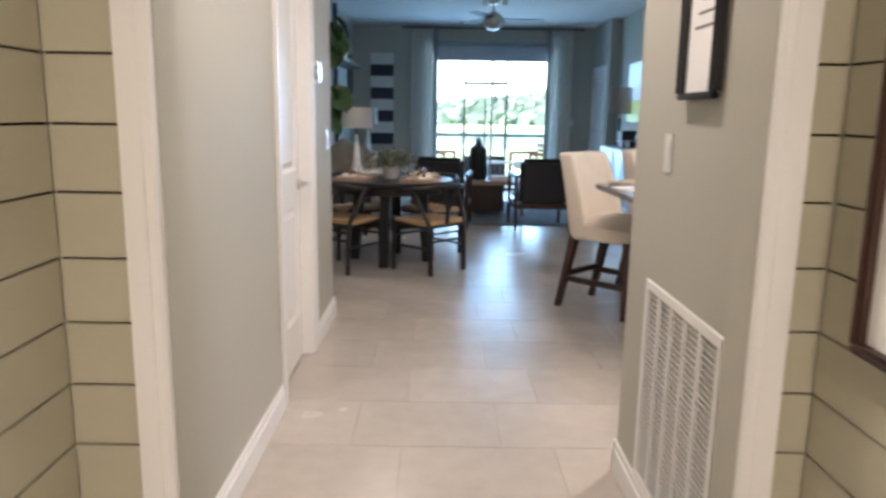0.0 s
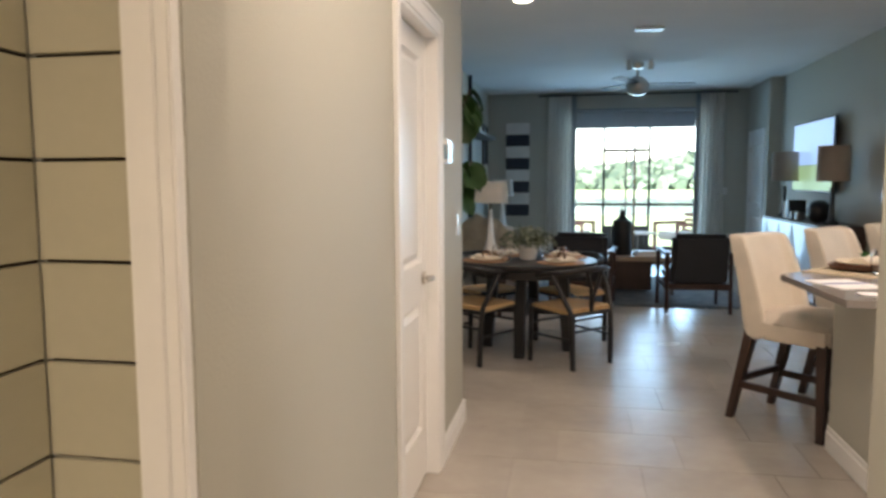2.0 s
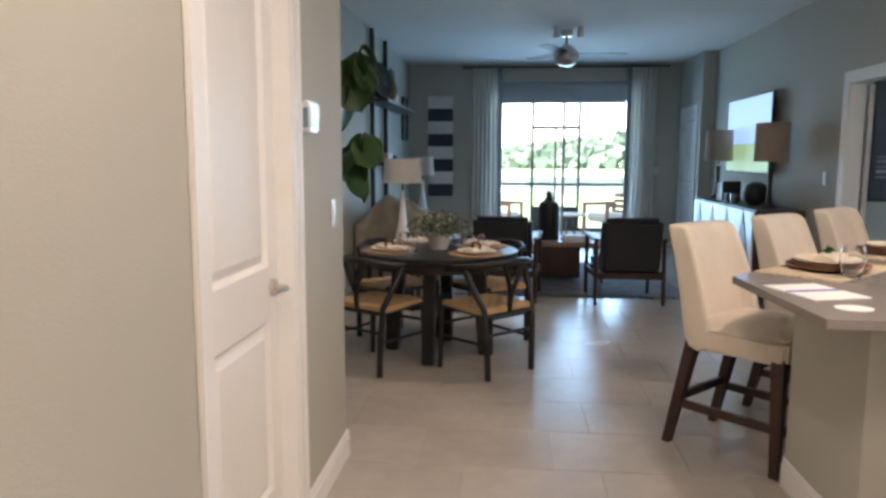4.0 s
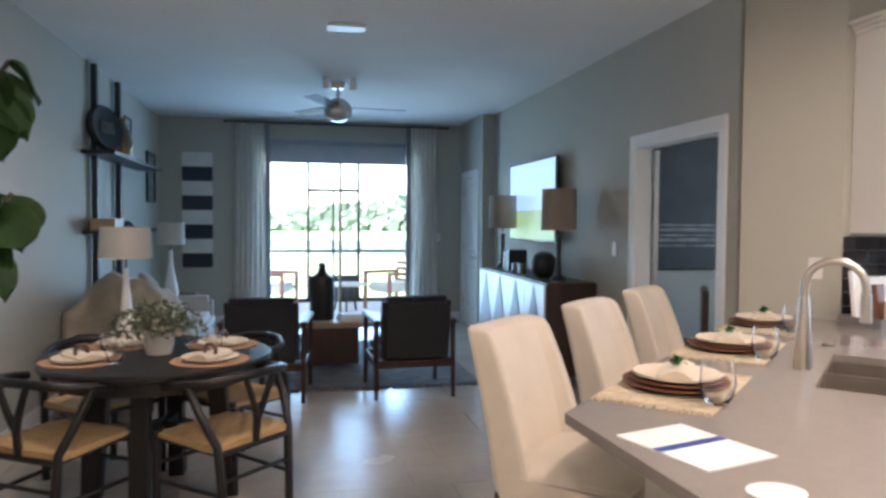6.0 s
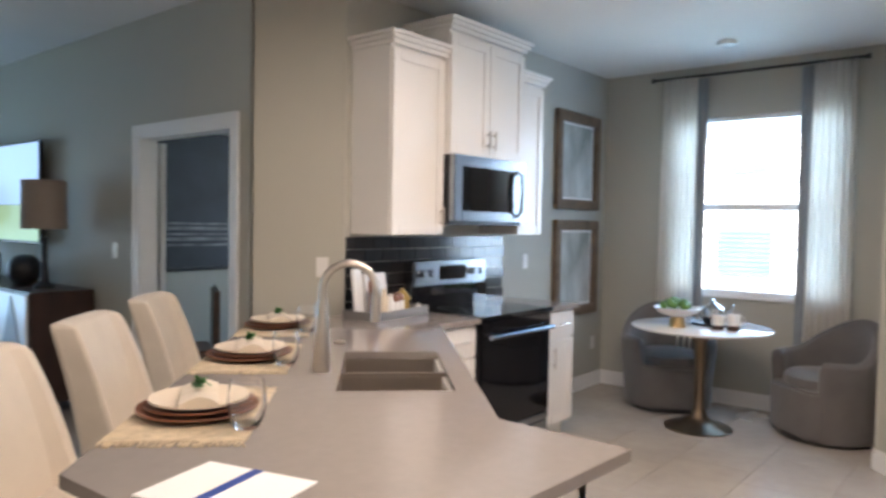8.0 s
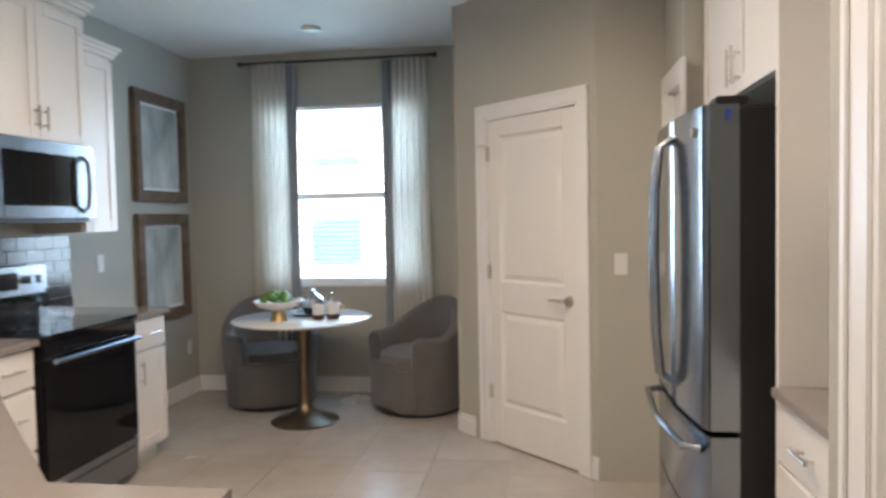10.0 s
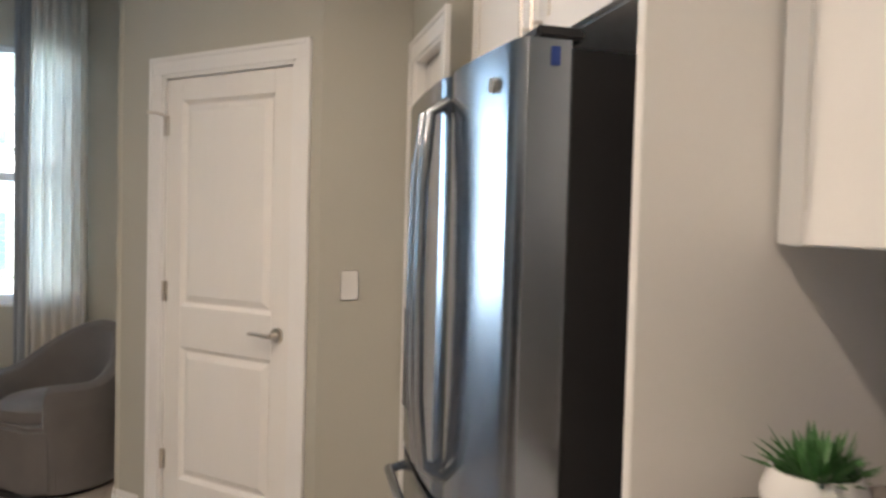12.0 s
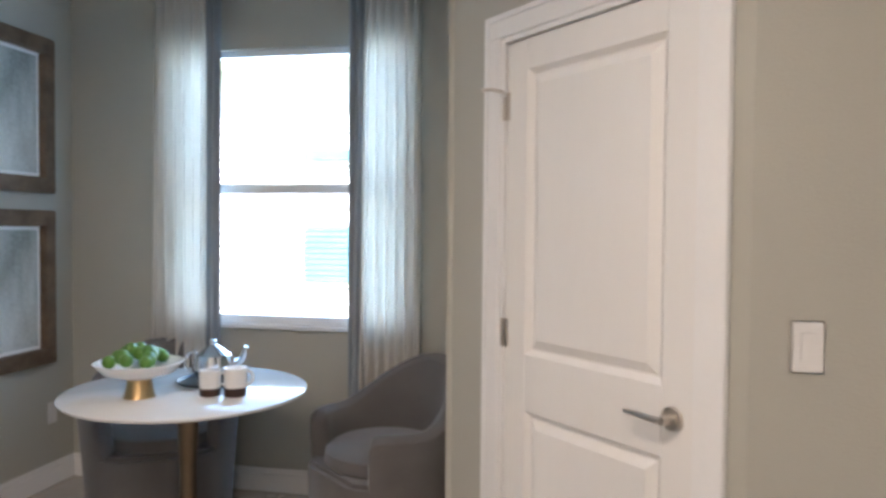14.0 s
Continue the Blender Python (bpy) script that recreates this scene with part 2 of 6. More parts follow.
def tube(bm, pts, r, seg=8, r2=None):
    """A round bar through points, its radius going from r to r2."""
    r2 = r if r2 is None else r2
    pts = [Vector(p) for p in pts]
    rings = []
    side = None
    for i, p in enumerate(pts):
        d = (pts[min(i + 1, len(pts) - 1)] - pts[max(i - 1, 0)]).normalized()
        if side is None:
            side = d.orthogonal().normalized()
        side = (side - d * side.dot(d)).normalized()
        up = d.cross(side)
        rad = r + (r2 - r) * i / max(1, len(pts) - 1)
        rings.append([bm.verts.new(p + rad * (math.cos(a) * side + math.sin(a) * up)) for a in [2 * math.pi * k / seg for k in range(seg)]])
    for a, b in zip(rings, rings[1:]):
        for k in range(seg):
            bm.faces.new((a[k], a[(k + 1) % seg], b[(k + 1) % seg], b[k]))
    bm.faces.new(rings[0][::-1])
    bm.faces.new(rings[-1])


def arc(c, r, a0, a1, n, z=None, axis="z"):
    """Points on a circle about c; axis names the circle's normal."""
    out = []
    for i in range(n + 1):
        a = radians(a0 + (a1 - a0) * i / n)
        u, v = r * math.cos(a), r * math.sin(a)
        out.append({"z": (c[0] + u, c[1] + v, c[2]), "y": (c[0] + u, c[1], c[2] + v), "x": (c[0], c[1] + u, c[2] + v)}[axis])
    return out


def lathe(bm, prof, seg=24, at=(0, 0, 0)):
    """A turned shape: rings of (radius, height)."""
    rings = []
    for r, z in prof:
        if r < 1e-5:
            rings.append([bm.verts.new((at[0], at[1], at[2] + z))])
        else:
            rings.append([bm.verts.new((at[0] + r * math.cos(2 * math.pi * k / seg), at[1] + r * math.sin(2 * math.pi * k / seg), at[2] + z)) for k in range(seg)])
    for a, b in zip(rings, rings[1:]):
        for k in range(seg):
            j = (k + 1) % seg
            if len(a) == 1 and len(b) == 1:
                continue
            if len(a) == 1:
                bm.faces.new((a[0], b[k], b[j]))
            elif len(b) == 1:
                bm.faces.new((a[k], a[j], b[0]))
            else:
                bm.faces.new((a[k], a[j], b[j], b[k]))


def prism(bm, poly, z0, z1, bev=0.0):
    lo = [bm.verts.new((x, y, z0)) for x, y in poly]
    hi = [bm.verts.new((x, y, z1)) for x, y in poly]
    n = len(poly)
    fs = [bm.faces.new(lo[::-1]), bm.faces.new(hi)]
    for k in range(n):
        fs.append(bm.faces.new((lo[k], lo[(k + 1) % n], hi[(k + 1) % n], hi[k])))
    if bev:
        bmesh.ops.bevel(bm, geom=list({e for f in fs for e in f.edges}), offset=bev, segments=2, affect="EDGES", clamp_overlap=True)


def made(name, build, mat, parent=None, m=None, smooth=False, sub=0):
    """An object from a function that fills a bmesh."""
    bm = bmesh.new()
    build(bm)
    bmesh.ops.recalc_face_normals(bm, faces=bm.faces)
    me = bpy.data.meshes.new(name)
    bm.to_mesh(me)
    bm.free()
    me.materials.append(mat)
    if smooth:
        me.polygons.foreach_set("use_smooth", [True] * len(me.polygons))
        me.set_sharp_from_angle(angle=radians(40))
    ob = new(name, me)
    if sub:
        md = ob.modifiers.new("round", "SUBSURF")
        md.levels = md.render_levels = sub
    if parent is not None:
        ob.parent = parent
    if m is not None:
        ob.matrix_basis = m
    return ob


def base(name, m=None, label="", category="", group="", kind=""):
    e = new(name)
    e.empty_display_size = 0.05
    if m is not None:
        e.matrix_basis = m
    return tagged(e, label, category, group, kind)


def boxes(name, mat, items, parent=None, bev=0.0, m=None, smooth=False):
    def f(bm):
        for it in items:
            bx(bm, *it, bev=bev)
    return made(name, f, mat, parent, m, smooth)


def structure(name, mat, items, label, bev=0.0, m=None):
    return tagged(boxes(name, mat, items, bev=bev, m=m), label, name.split("_")[0], kind="structure")


# ---- the large structure ----
H = 2.80
GREIGE = "greige painted wall with light orange-peel texture"
structure("wall_foyer_west", M["wall"], [(-0.20, -0.068, -0.9, 3.0, 0, H)], "painted wall behind shiplap boards in the foyer")
structure("wall_foyer_east", M["wall"], [(1.473, 1.6, -0.9, 3.0, 0, H)], "painted wall behind shiplap boards in the foyer")
structure("wall_entry", M["wall"], [(-0.20, 1.6, -1.02, -0.9, 0, H)], GREIGE)
structure("wall_cased_opening", M["wall"], [(-0.20, 0.150, 3.01, 3.12, 0, H), (1.322, 1.6, 3.01, 3.12, 0, H), (0.150, 1.322, 3.01, 3.12, 2.45, H)], "greige wall pierced by a white-cased opening")
structure("wall_hall_west", M["wall"], [(-0.12, 0, 3.12, 4.70, 0, H), (-0.12, 0, 5.40, 6.15, 0, H), (-0.12, 0, 4.70, 5.40, 2.04, H)], GREIGE)
structure("wall_hall_east", M["wall"], [(1.37, 1.49, 3.12, 3.93, 0, H)], GREIGE)
structure("wall_living_south", M["wall"], [(-0.94, -0.12, 6.03, 6.15, 0, H)], GREIGE)
structure("wall_living_west", M["wall"], [(-0.94, -0.82, 6.15, 14.15, 0, H)], GREIGE)
structure("wall_living_north", M["wall"], [(-0.94, 0.45, 14.15, 14.30, 0, H), (2.65, 3.70, 14.15, 14.30, 0, H), (0.45, 2.65, 14.15, 14.30, 2.42, H)], "greige wall with a wide sliding glass door")
structure("wall_living_east", M["wall"], [(3.45, 3.57, 7.86, 8.04, 0, H), (3.45, 3.57, 9.11, 12.95, 0, H), (3.45, 3.57, 8.04, 9.11, 2.0, H), (3.28, 3.57, 12.95, 13.18, 0, H), (3.28, 3.57, 13.94, 14.15, 0, H), (3.28, 3.57, 13.18, 13.94, 2.035, H)], "greige wall with a cased doorway and a projecting end")
R45 = Matrix.Translation((3.80, 7.45, 0)) @ pose(0, 0, 0, 0, 0, 135)
structure("wall_kitchen_diagonal", M["wall"], [(0.0, 0.51, -0.15, 0.0, 0, H)], GREIGE, m=R45)
structure("wall_kitchen_north", M["wall"], [(3.80, 7.14, 7.45, 7.57, 0, H)], GREIGE)
structure("wall_nook_east", M["wall"], [(7.02, 7.16, 5.0, 5.50, 0, H), (7.02, 7.16, 6.80, 7.45, 0, H), (7.02, 7.16, 5.50, 6.80, 0, 0.88), (7.02, 7.16, 5.50, 6.80, 2.37, H)], "greige wall with a single-hung window")
structure("wall_nook_south", M["wall"], [(6.00, 7.02, 4.98, 5.10, 0, H)], GREIGE)
D45 = Matrix.Translation((5.17, 4.25, 0)) @ pose(0, 0, 0, 0, 0, 45)
structure("wall_pantry", M["wall"], [(0.0, 0.13, -0.12, 0, 0, H), (0.89, 1.20, -0.12, 0, 0, H), (0.13, 0.89, -0.12, 0, 2.035, H)], "greige angled wall with the pantry door", m=D45)
structure("wall_pantry_side", M["wall"], [(5.17, 5.29, 3.78, 4.25, 0, H)], GREIGE)
structure("wall_closet", M["wall"], [(4.66, 4.70, 3.78, 3.90, 0, H), (5.08, 5.17, 3.78, 3.90, 0, H), (4.70, 5.08, 3.78, 3.90, 2.035, H)], GREIGE)
structure("wall_fridge_side", M["wall"], [(4.66, 4.72, 3.13, 3.78, 0, H)], GREIGE)
structure("wall_kitchen_south", M["wall"], [(2.41, 4.66, 3.13, 3.25, 0, H)], GREIGE)
structure("wall_laundry", M["wall"], [(2.40, 2.515, 3.25, 4.10, 0, H), (1.37, 1.57, 3.93, 4.10, 0, H), (2.348, 2.40, 3.93, 4.10, 0, H), (1.57, 2.348, 3.93, 4.10, 2.035, H)], GREIGE)
# The east opening is added out of view to let sky light in.
structure("wall_bedroom", M["wall"], [(3.57, 7.2, 10.5, 10.62, 0, H), (7.14, 7.26, 7.57, 8.3, 0, H), (7.14, 7.26, 9.9, 10.5, 0, H), (7.14, 7.26, 8.3, 9.9, 0, 0.9), (7.14, 7.26, 8.3, 9.9, 2.3, H)], "shaded greige bedroom wall")
# Three unseen walls added to stop outside light leaking under the closed doors.
structure("wall_pantry_back", M["wall"], [(4.72, 7.16, 3.13, 3.25, 0, H), (7.04, 7.16, 3.25, 4.98, 0, H)], GREIGE)
structure("wall_laundry_back", M["wall"], [(1.60, 2.41, 3.13, 3.25, 0, H), (1.49, 1.60, 3.12, 3.93, 0, H)], GREIGE)
structure("wall_hall_closet", M["wall"], [(-0.95, -0.83, 4.5, 5.6, 0, H), (-0.83, -0.12, 4.5, 4.6, 0, H), (-0.83, -0.12, 5.5, 5.6, 0, H)], GREIGE)
structure("ceiling", M["ceiling"], [(-1.0, 7.3, -1.05, 14.3, H, H + 0.12)], "white flat ceiling with light texture")
structure("roof_eave", M["trim"], [(-2.0, 5.6, 14.3, 17.25, 2.62, 2.75), (-2.0, 5.6, 16.95, 17.1, 2.47, 2.62)], "white lanai ceiling and beam")
structure("floor", M["grout"], [(-1.0, 7.2, -1.0, 14.3, -0.12, -0.004)], "tiled floor with narrow grout joints")
structure("ground", M["grass"], [(-300, 300, -60, 45, -0.5, -0.14), (-300, 300, 45, 600, -0.5, -0.13)], "green lawn")
structure("water", M["water"], [(-120, 120, 34, 60, -0.5, -0.11)], "pale pond beyond the lawn")
structure("pavement", M["concrete"], [(-2.0, 5.6, 14.3, 17.2, -0.2, -0.03)], "concrete lanai slab")


def moulding(name, runs, parent=None, label="white painted baseboard with a stepped top", z=0.0):
    """Baseboard along wall faces: (x0, y0, x1, y1) with the room on the left of the way from first to second."""
    def f(bm):
        for x0, y0, x1, y1 in runs:
            d = Vector((x1 - x0, y1 - y0, 0))
            m = Matrix.Translation((x0, y0, z)) @ pose(0, 0, 0, 0, 0, math.degrees(math.atan2(d.y, d.x)))
            bx(bm, 0, d.length, 0.0005, 0.016, 0.002, 0.098, 0.002, m)
            bx(bm, 0, d.length, 0.0005, 0.011, 0.098, 0.128, 0.003, m)
    return tagged(made(name, f, M["trim"], parent), label, "baseboard", kind="structure")


moulding("baseboard", [(0, 4.615, 0, 3.12), (0, 6.166, 0, 5.485), (-0.82, 6.15, 0.016, 6.15), (-0.82, 14.15, -0.82, 6.15),
                       (1.37, 3.12, 1.37, 4.116), (2.525, 4.10, 2.432, 4.10), (1.486, 4.10, 1.354, 4.10),
                       (3.45, 9.20, 3.45, 12.95), (3.28, 12.95, 3.28, 13.1), (0.45, 14.15, -0.82, 14.15), (3.28, 14.15, 2.65, 14.15),
                       (7.02, 7.45, 5.45, 7.45), (7.02, 5.10, 7.02, 7.45), (6.02, 5.10, 7.02, 5.10), (5.17, 4.25, 5.17, 3.9)])
moulding("baseboard", [(5.17, 4.25, 5.2, 4.28), (5.9, 4.98, 6.02, 5.10)])


def casing(name, w, h, m, jamb=0.12, deep=0.014):
    """Door casing round an opening w by h whose left foot is the origin; +y faces the room."""
    def f(bm):
        cw = 0.082
        for x0, x1 in ((-cw, -0.004), (w + 0.004, w + cw)):
            bx(bm, x0, x1, 0.0005, deep, 0.001, h + 0.004, 0.003)
        bx(bm, -cw, w + cw, 0.0005, deep, h + 0.004, h + cw, 0.003)
        for x0, x1 in ((-cw, -cw + 0.02), (w + cw - 0.02, w + cw)):
            bx(bm, x0, x1, deep, deep + 0.006, 0.001, h + cw, 0.002)
        bx(bm, -cw + 0.02, w + cw - 0.02, deep, deep + 0.006, h + cw - 0.02, h + cw, 0.002)
        bx(bm, -0.004, 0.012, -jamb, 0.008, 0.001, h, 0.001)
        bx(bm, w - 0.012, w + 0.004, -jamb, 0.008, 0.001, h, 0.001)
        bx(bm, 0.012, w - 0.012, -jamb, 0.008, h - 0.012, h + 0.004, 0.001)
    return tagged(made(name, f, M["trim"], m=m), "white painted door casing with a raised outer edge", "trim", kind="structure")


def panel_door(name, w, h, m, handle=1, label="white two-panel interior door, closed, with a nickel lever"):
    """A two-panel door; handle 1: lever near x = w, -1: near x = 0."""
    d = base(name, m, label, "door")

    def slab(bm):
        t = 0.035
        s, za, zb, zc, zd = 0.100, 0.255, 0.845, 1.025, h - 0.095
        bx(bm, 0, s, -t, 0, 0.012, h, 0.002)
        bx(bm, w - s, w, -t, 0, 0.012, h, 0.002)
        for z0, z1 in ((0.012, za), (zb, zc), (zd, h)):
            bx(bm, s, w - s, -t, 0, z0, z1)
        for z0, z1 in ((za, zb), (zc, zd)):
            bx(bm, s, w - s, -t + 0.006, -0.0165, z0, z1)
            o = [(s, z0), (w - s, z0), (w - s, z1), (s, z1)]
            ov = [bm.verts.new((x, 0.0, z)) for x, z in o]
            rings = [ov]
            for g, dy in ((0.016, -0.016), (0.022, -0.016), (0.050, -0.001)):
                rings.append([bm.verts.new((x, dy, z)) for x, z in ((s + g, z0 + g), (w - s - g, z0 + g), (w - s - g, z1 - g), (s + g, z1 - g))])
            for a, b in zip(rings, rings[1:]):
                for k in range(4):
                    bm.faces.new((a[k], a[(k + 1) % 4], b[(k + 1) % 4], b[k]))
            bm.faces.new(rings[-1])
    made("slab", slab, M["door"], d)

    def lever(bm):
        x = w - 0.062 if handle > 0 else 0.062
        bmesh.ops.create_cone(bm, cap_ends=True, segments=24, radius1=0.031, radius2=0.029, depth=0.012, matrix=Matrix.Translation((x, 0.006, 0.95)) @ pose(0, 0, 0, -90))
        tube(bm, [(x, 0.01, 0.95), (x, 0.05, 0.95)], 0.011, 12)
        tube(bm, [(x, 0.05, 0.95), (x - handle * 0.03, 0.054, 0.951), (x - handle * 0.07, 0.052, 0.953), (x - handle * 0.115, 0.048, 0.951)], 0.010, 10, 0.007)
    tagged(made("handle", lever, M["nickel"], d, smooth=True), "brushed nickel lever handle")

    def hinges(bm):
        x = -0.004 if handle > 0 else w + 0.004
        for z in (0.33, 1.085, h - 0.20):
            tube(bm, [(x, 0.008, z - 0.045), (x, 0.008, z + 0.045)], 0.007, 8)
            bx(bm, x - 0.004 if handle > 0 else x - 0.02, x + 0.02 if handle > 0 else x + 0.004, 0.0, 0.003, z - 0.044, z + 0.044)
    tagged(made("hinge", hinges, M["nickel"], d), "brushed nickel hinges")
    return d


# hall door, pantry door, closet door, laundry door, bedroom doorway
HALL_M = Matrix.Translation((0, 5.40, 0)) @ pose(0, 0, 0, 0, 0, -90)
casing("trim_hall_door", 0.70, 2.04, HALL_M)
panel_door("hall_door", 0.674, 2.022, HALL_M @ Matrix.Translation((0.013, -0.05, 0)), handle=-1)
PAN_M = D45 @ Matrix.Translation((0.13, 0, 0))
casing("trim_pantry_door", 0.76, 2.035, PAN_M)
panel_door("pantry_door", 0.732, 2.018, PAN_M @ Matrix.Translation((0.014, -0.004, 0)), handle=-1)
tagged(made("stop", lambda bm: [tube(bm, [(0.738, 0.012, 1.865), (0.738, 0.06, 1.868), (0.76, 0.085, 1.866)], 0.006, 8), tube(bm, [(0.738, 0.012, 1.85), (0.70, 0.03, 1.85)], 0.006, 8)], M["nickel"], bpy.data.objects["pantry_door"], smooth=True), "brushed nickel hinge stop")
CLO_M = Matrix.Translation((4.70, 3.90, 0))
casing("trim_closet_door", 0.38, 2.035, CLO_M)
panel_door("closet_door", 0.352, 2.018, CLO_M @ Matrix.Translation((0.014, -0.03, 0)), handle=-1, label="narrow white panelled closet door beside the fridge")
LAU_M = Matrix.Translation((1.57, 4.10, 0))
casing("trim_laundry_door", 0.778, 2.035, LAU_M)
panel_door("laundry_door", 0.752, 2.018, LAU_M @ Matrix.Translation((0.014, -0.02, 0)))
BED_M = Matrix.Translation((3.45, 8.04, 0)) @ pose(0, 0, 0, 0, 0, 90)
casing("trim_bedroom_door", 1.07, 2.0, BED_M)
panel_door("bedroom_door", 0.78, 1.98, Matrix.Translation((3.61, 9.13, 0)) @ pose(0, 0, 0, 0, 0, 78), label="white panelled bedroom door standing open into the room")
LDR_M = Matrix.Translation((3.28, 13.18, 0)) @ pose(0, 0, 0, 0, 0, 90)
casing("trim_side_door", 0.76, 2.035, LDR_M)
panel_door("side_door", 0.73, 2.018, LDR_M @ Matrix.Translation((0.014, -0.004, 0)), handle=-1)


def opening_casing(bm):
    for x0, x1 in ((0.080, 0.148), (1.324, 1.394)):
        bx(bm, x0, x1, 2.982, 3.0095, 0.001, 2.45, 0.004)
        bx(bm, x0 + 0.02, x1 - 0.02, 2.976, 2.982, 0.001, 2.45, 0.002)
    bx(bm, 0.080, 1.394, 2.982, 3.0095, 2.45, 2.53, 0.004)


tagged(made("trim_cased_opening", opening_casing, M["trim"]), "white casing round the foyer opening", "trim", kind="structure")


# ---- sliding door to the lanai ----
def slider(bm):
    for x0, x1, y in ((0.45, 0.50, 14.19), (2.60, 2.65, 14.19), (1.545, 1.585, 14.20)):
        bx(bm, x0, x1, y, y + 0.06, 0.0, 2.42, 0.003)
    bx(bm, 0.50, 2.60, 14.19, 14.25, 2.36, 2.42, 0.003)
    bx(bm, 0.50, 2.60, 14.19, 14.25, 0.0, 0.05, 0.003)


tagged(made("window_slider", slider, M["bronze"]), "bronze-framed sliding glass door to the lanai", "window", kind="structure")
for x0, x1, y in ((0.502, 1.543, 14.22), (1.587, 2.598, 14.222)):
    p = boxes("pane", M["pane"], [(x0, x1, y, y + 0.006, 0.052, 2.358)], bpy.data.objects["window_slider"])
    p.visible_shadow = False


rs = base("roller_shade", None, "pale grey roller shade drawn part way down", "shade")
made("roll", lambda bm: tube(bm, [(0.62, 14.115, 2.50), (2.48, 14.115, 2.50)], 0.03, 14), M["lining"], rs, smooth=True)
made("fabric", lambda bm: bx(bm, 0.62, 2.48, 14.135, 14.139, 2.235, 2.50), M["shadecloth"], rs)
made("hem_bar", lambda bm: bx(bm, 0.62, 2.48, 14.131, 14.143, 2.215, 2.235, 0.003), M["lining"], rs)


def hung_window(bm):
    y0, y1, z0, z1 = 5.50, 6.80, 0.88, 2.37
    for a, b in ((y0, y0 + 0.03), (y1 - 0.03, y1)):
        bx(bm, 7.05, 7.10, a, b, z0 + 0.02, z1, 0.003)
    bx(bm, 7.05, 7.10, y0 + 0.03, y1 - 0.03, z1 - 0.035, z1, 0.003)
    bx(bm, 7.045, 7.10, y0 + 0.03, y1 - 0.03, z0 + 0.02, z0 + 0.065, 0.003)
    bx(bm, 7.04, 7.09, y0 + 0.03, y1 - 0.03, 1.60, 1.65, 0.003)
    bx(bm, 6.995, 7.10, y0 - 0.02, y1 + 0.02, z0 - 0.002, z0 + 0.02, 0.004)


tagged(made("window_nook", hung_window, M["trim"]), "white single-hung window with a sill", "window", kind="structure")
for z0, z1 in ((0.945, 1.60), (1.65, 2.335)):
    p = boxes("pane", M["pane"], [(7.068, 7.074, 5.53, 6.77, z0, z1)], bpy.data.objects["window_nook"])
    p.visible_shadow = False


# ---- outside ----
cage = base("lanai_screen_frame", None, "dark bronze screen enclosure frame round the lanai", "screen frame", kind="structure")


def cage_bars(bm):
    for x in (-2.0, -0.6, 1.18, 2.07, 3.6, 5.5):
        bx(bm, x - 0.025, x + 0.025, 17.0, 17.05, -0.03, 2.47)
    for x in (1.62,):
        bx(bm, x - 0.018, x + 0.018, 17.0, 17.05, -0.03, 1.98)
    bx(bm, -2, 5.5, 17.0, 17.05, 0.86, 0.91)
    bx(bm, 1.18, 2.07, 16.99, 17.06, 1.94, 2.0)
    bx(bm, -2, 5.5, 17.0, 17.05, -0.03, 0.04)
    bx(bm, 1.2, 2.05, 17.0, 17.04, 0.0, 0.45)


tagged(made("bars", cage_bars, M["black"], cage), "", "")


def patio_chair(name, m, label):
    c = base(name, m, label, "chair", group="lanai chairs")
    def fr(bm):
        for x in (-0.33, 0.33):
            for y in (-0.33, 0.33):
                bx(bm, x - 0.025, x + 0.025, y - 0.025, y + 0.025, 0, 0.62)
            bx(bm, x - 0.03, x + 0.03, -0.36, 0.36, 0.58, 0.63, 0.008)
        bx(bm, -0.33, 0.33, 0.31, 0.35, 0.3, 0.36)
        for i in range(4):
            bx(bm, -0.31, 0.31, 0.315, 0.345, 0.42 + 0.1 * i, 0.48 + 0.1 * i, 0.005)
    made("frame", fr, M["rattan"], c)
    made("cushion", lambda bm: bx(bm, -0.3, 0.3, -0.32, 0.3, 0.30, 0.45, 0.04), M["sofa"], c)
    return c


patio_chair("patio_chair", Matrix.Translation((2.55, 15.9, -0.03)) @ pose(0, 0, 0, 0, 0, -60), "rust-brown slatted patio chair with pale cushion")
patio_chair("patio_chair", Matrix.Translation((0.55, 15.9, -0.03)) @ pose(0, 0, 0, 0, 0, 70), "rust-brown slatted patio chair with pale cushion")
pt = base("patio_table", Matrix.Translation((1.75, 15.7, -0.03)), "low pale patio side table", "table")
made("top", lambda bm: lathe(bm, [(0, 0.42), (0.33, 0.42), (0.34, 0.435), (0.33, 0.45), (0, 0.45)]), M["concrete"], pt)
made("leg", lambda bm: [tube(bm, [(0.2 * math.cos(a), 0.2 * math.sin(a), 0), (0.12 * math.cos(a), 0.12 * math.sin(a), 0.42)], 0.015) for a in (0.5, 2.6, 4.7)], M["black"], pt)


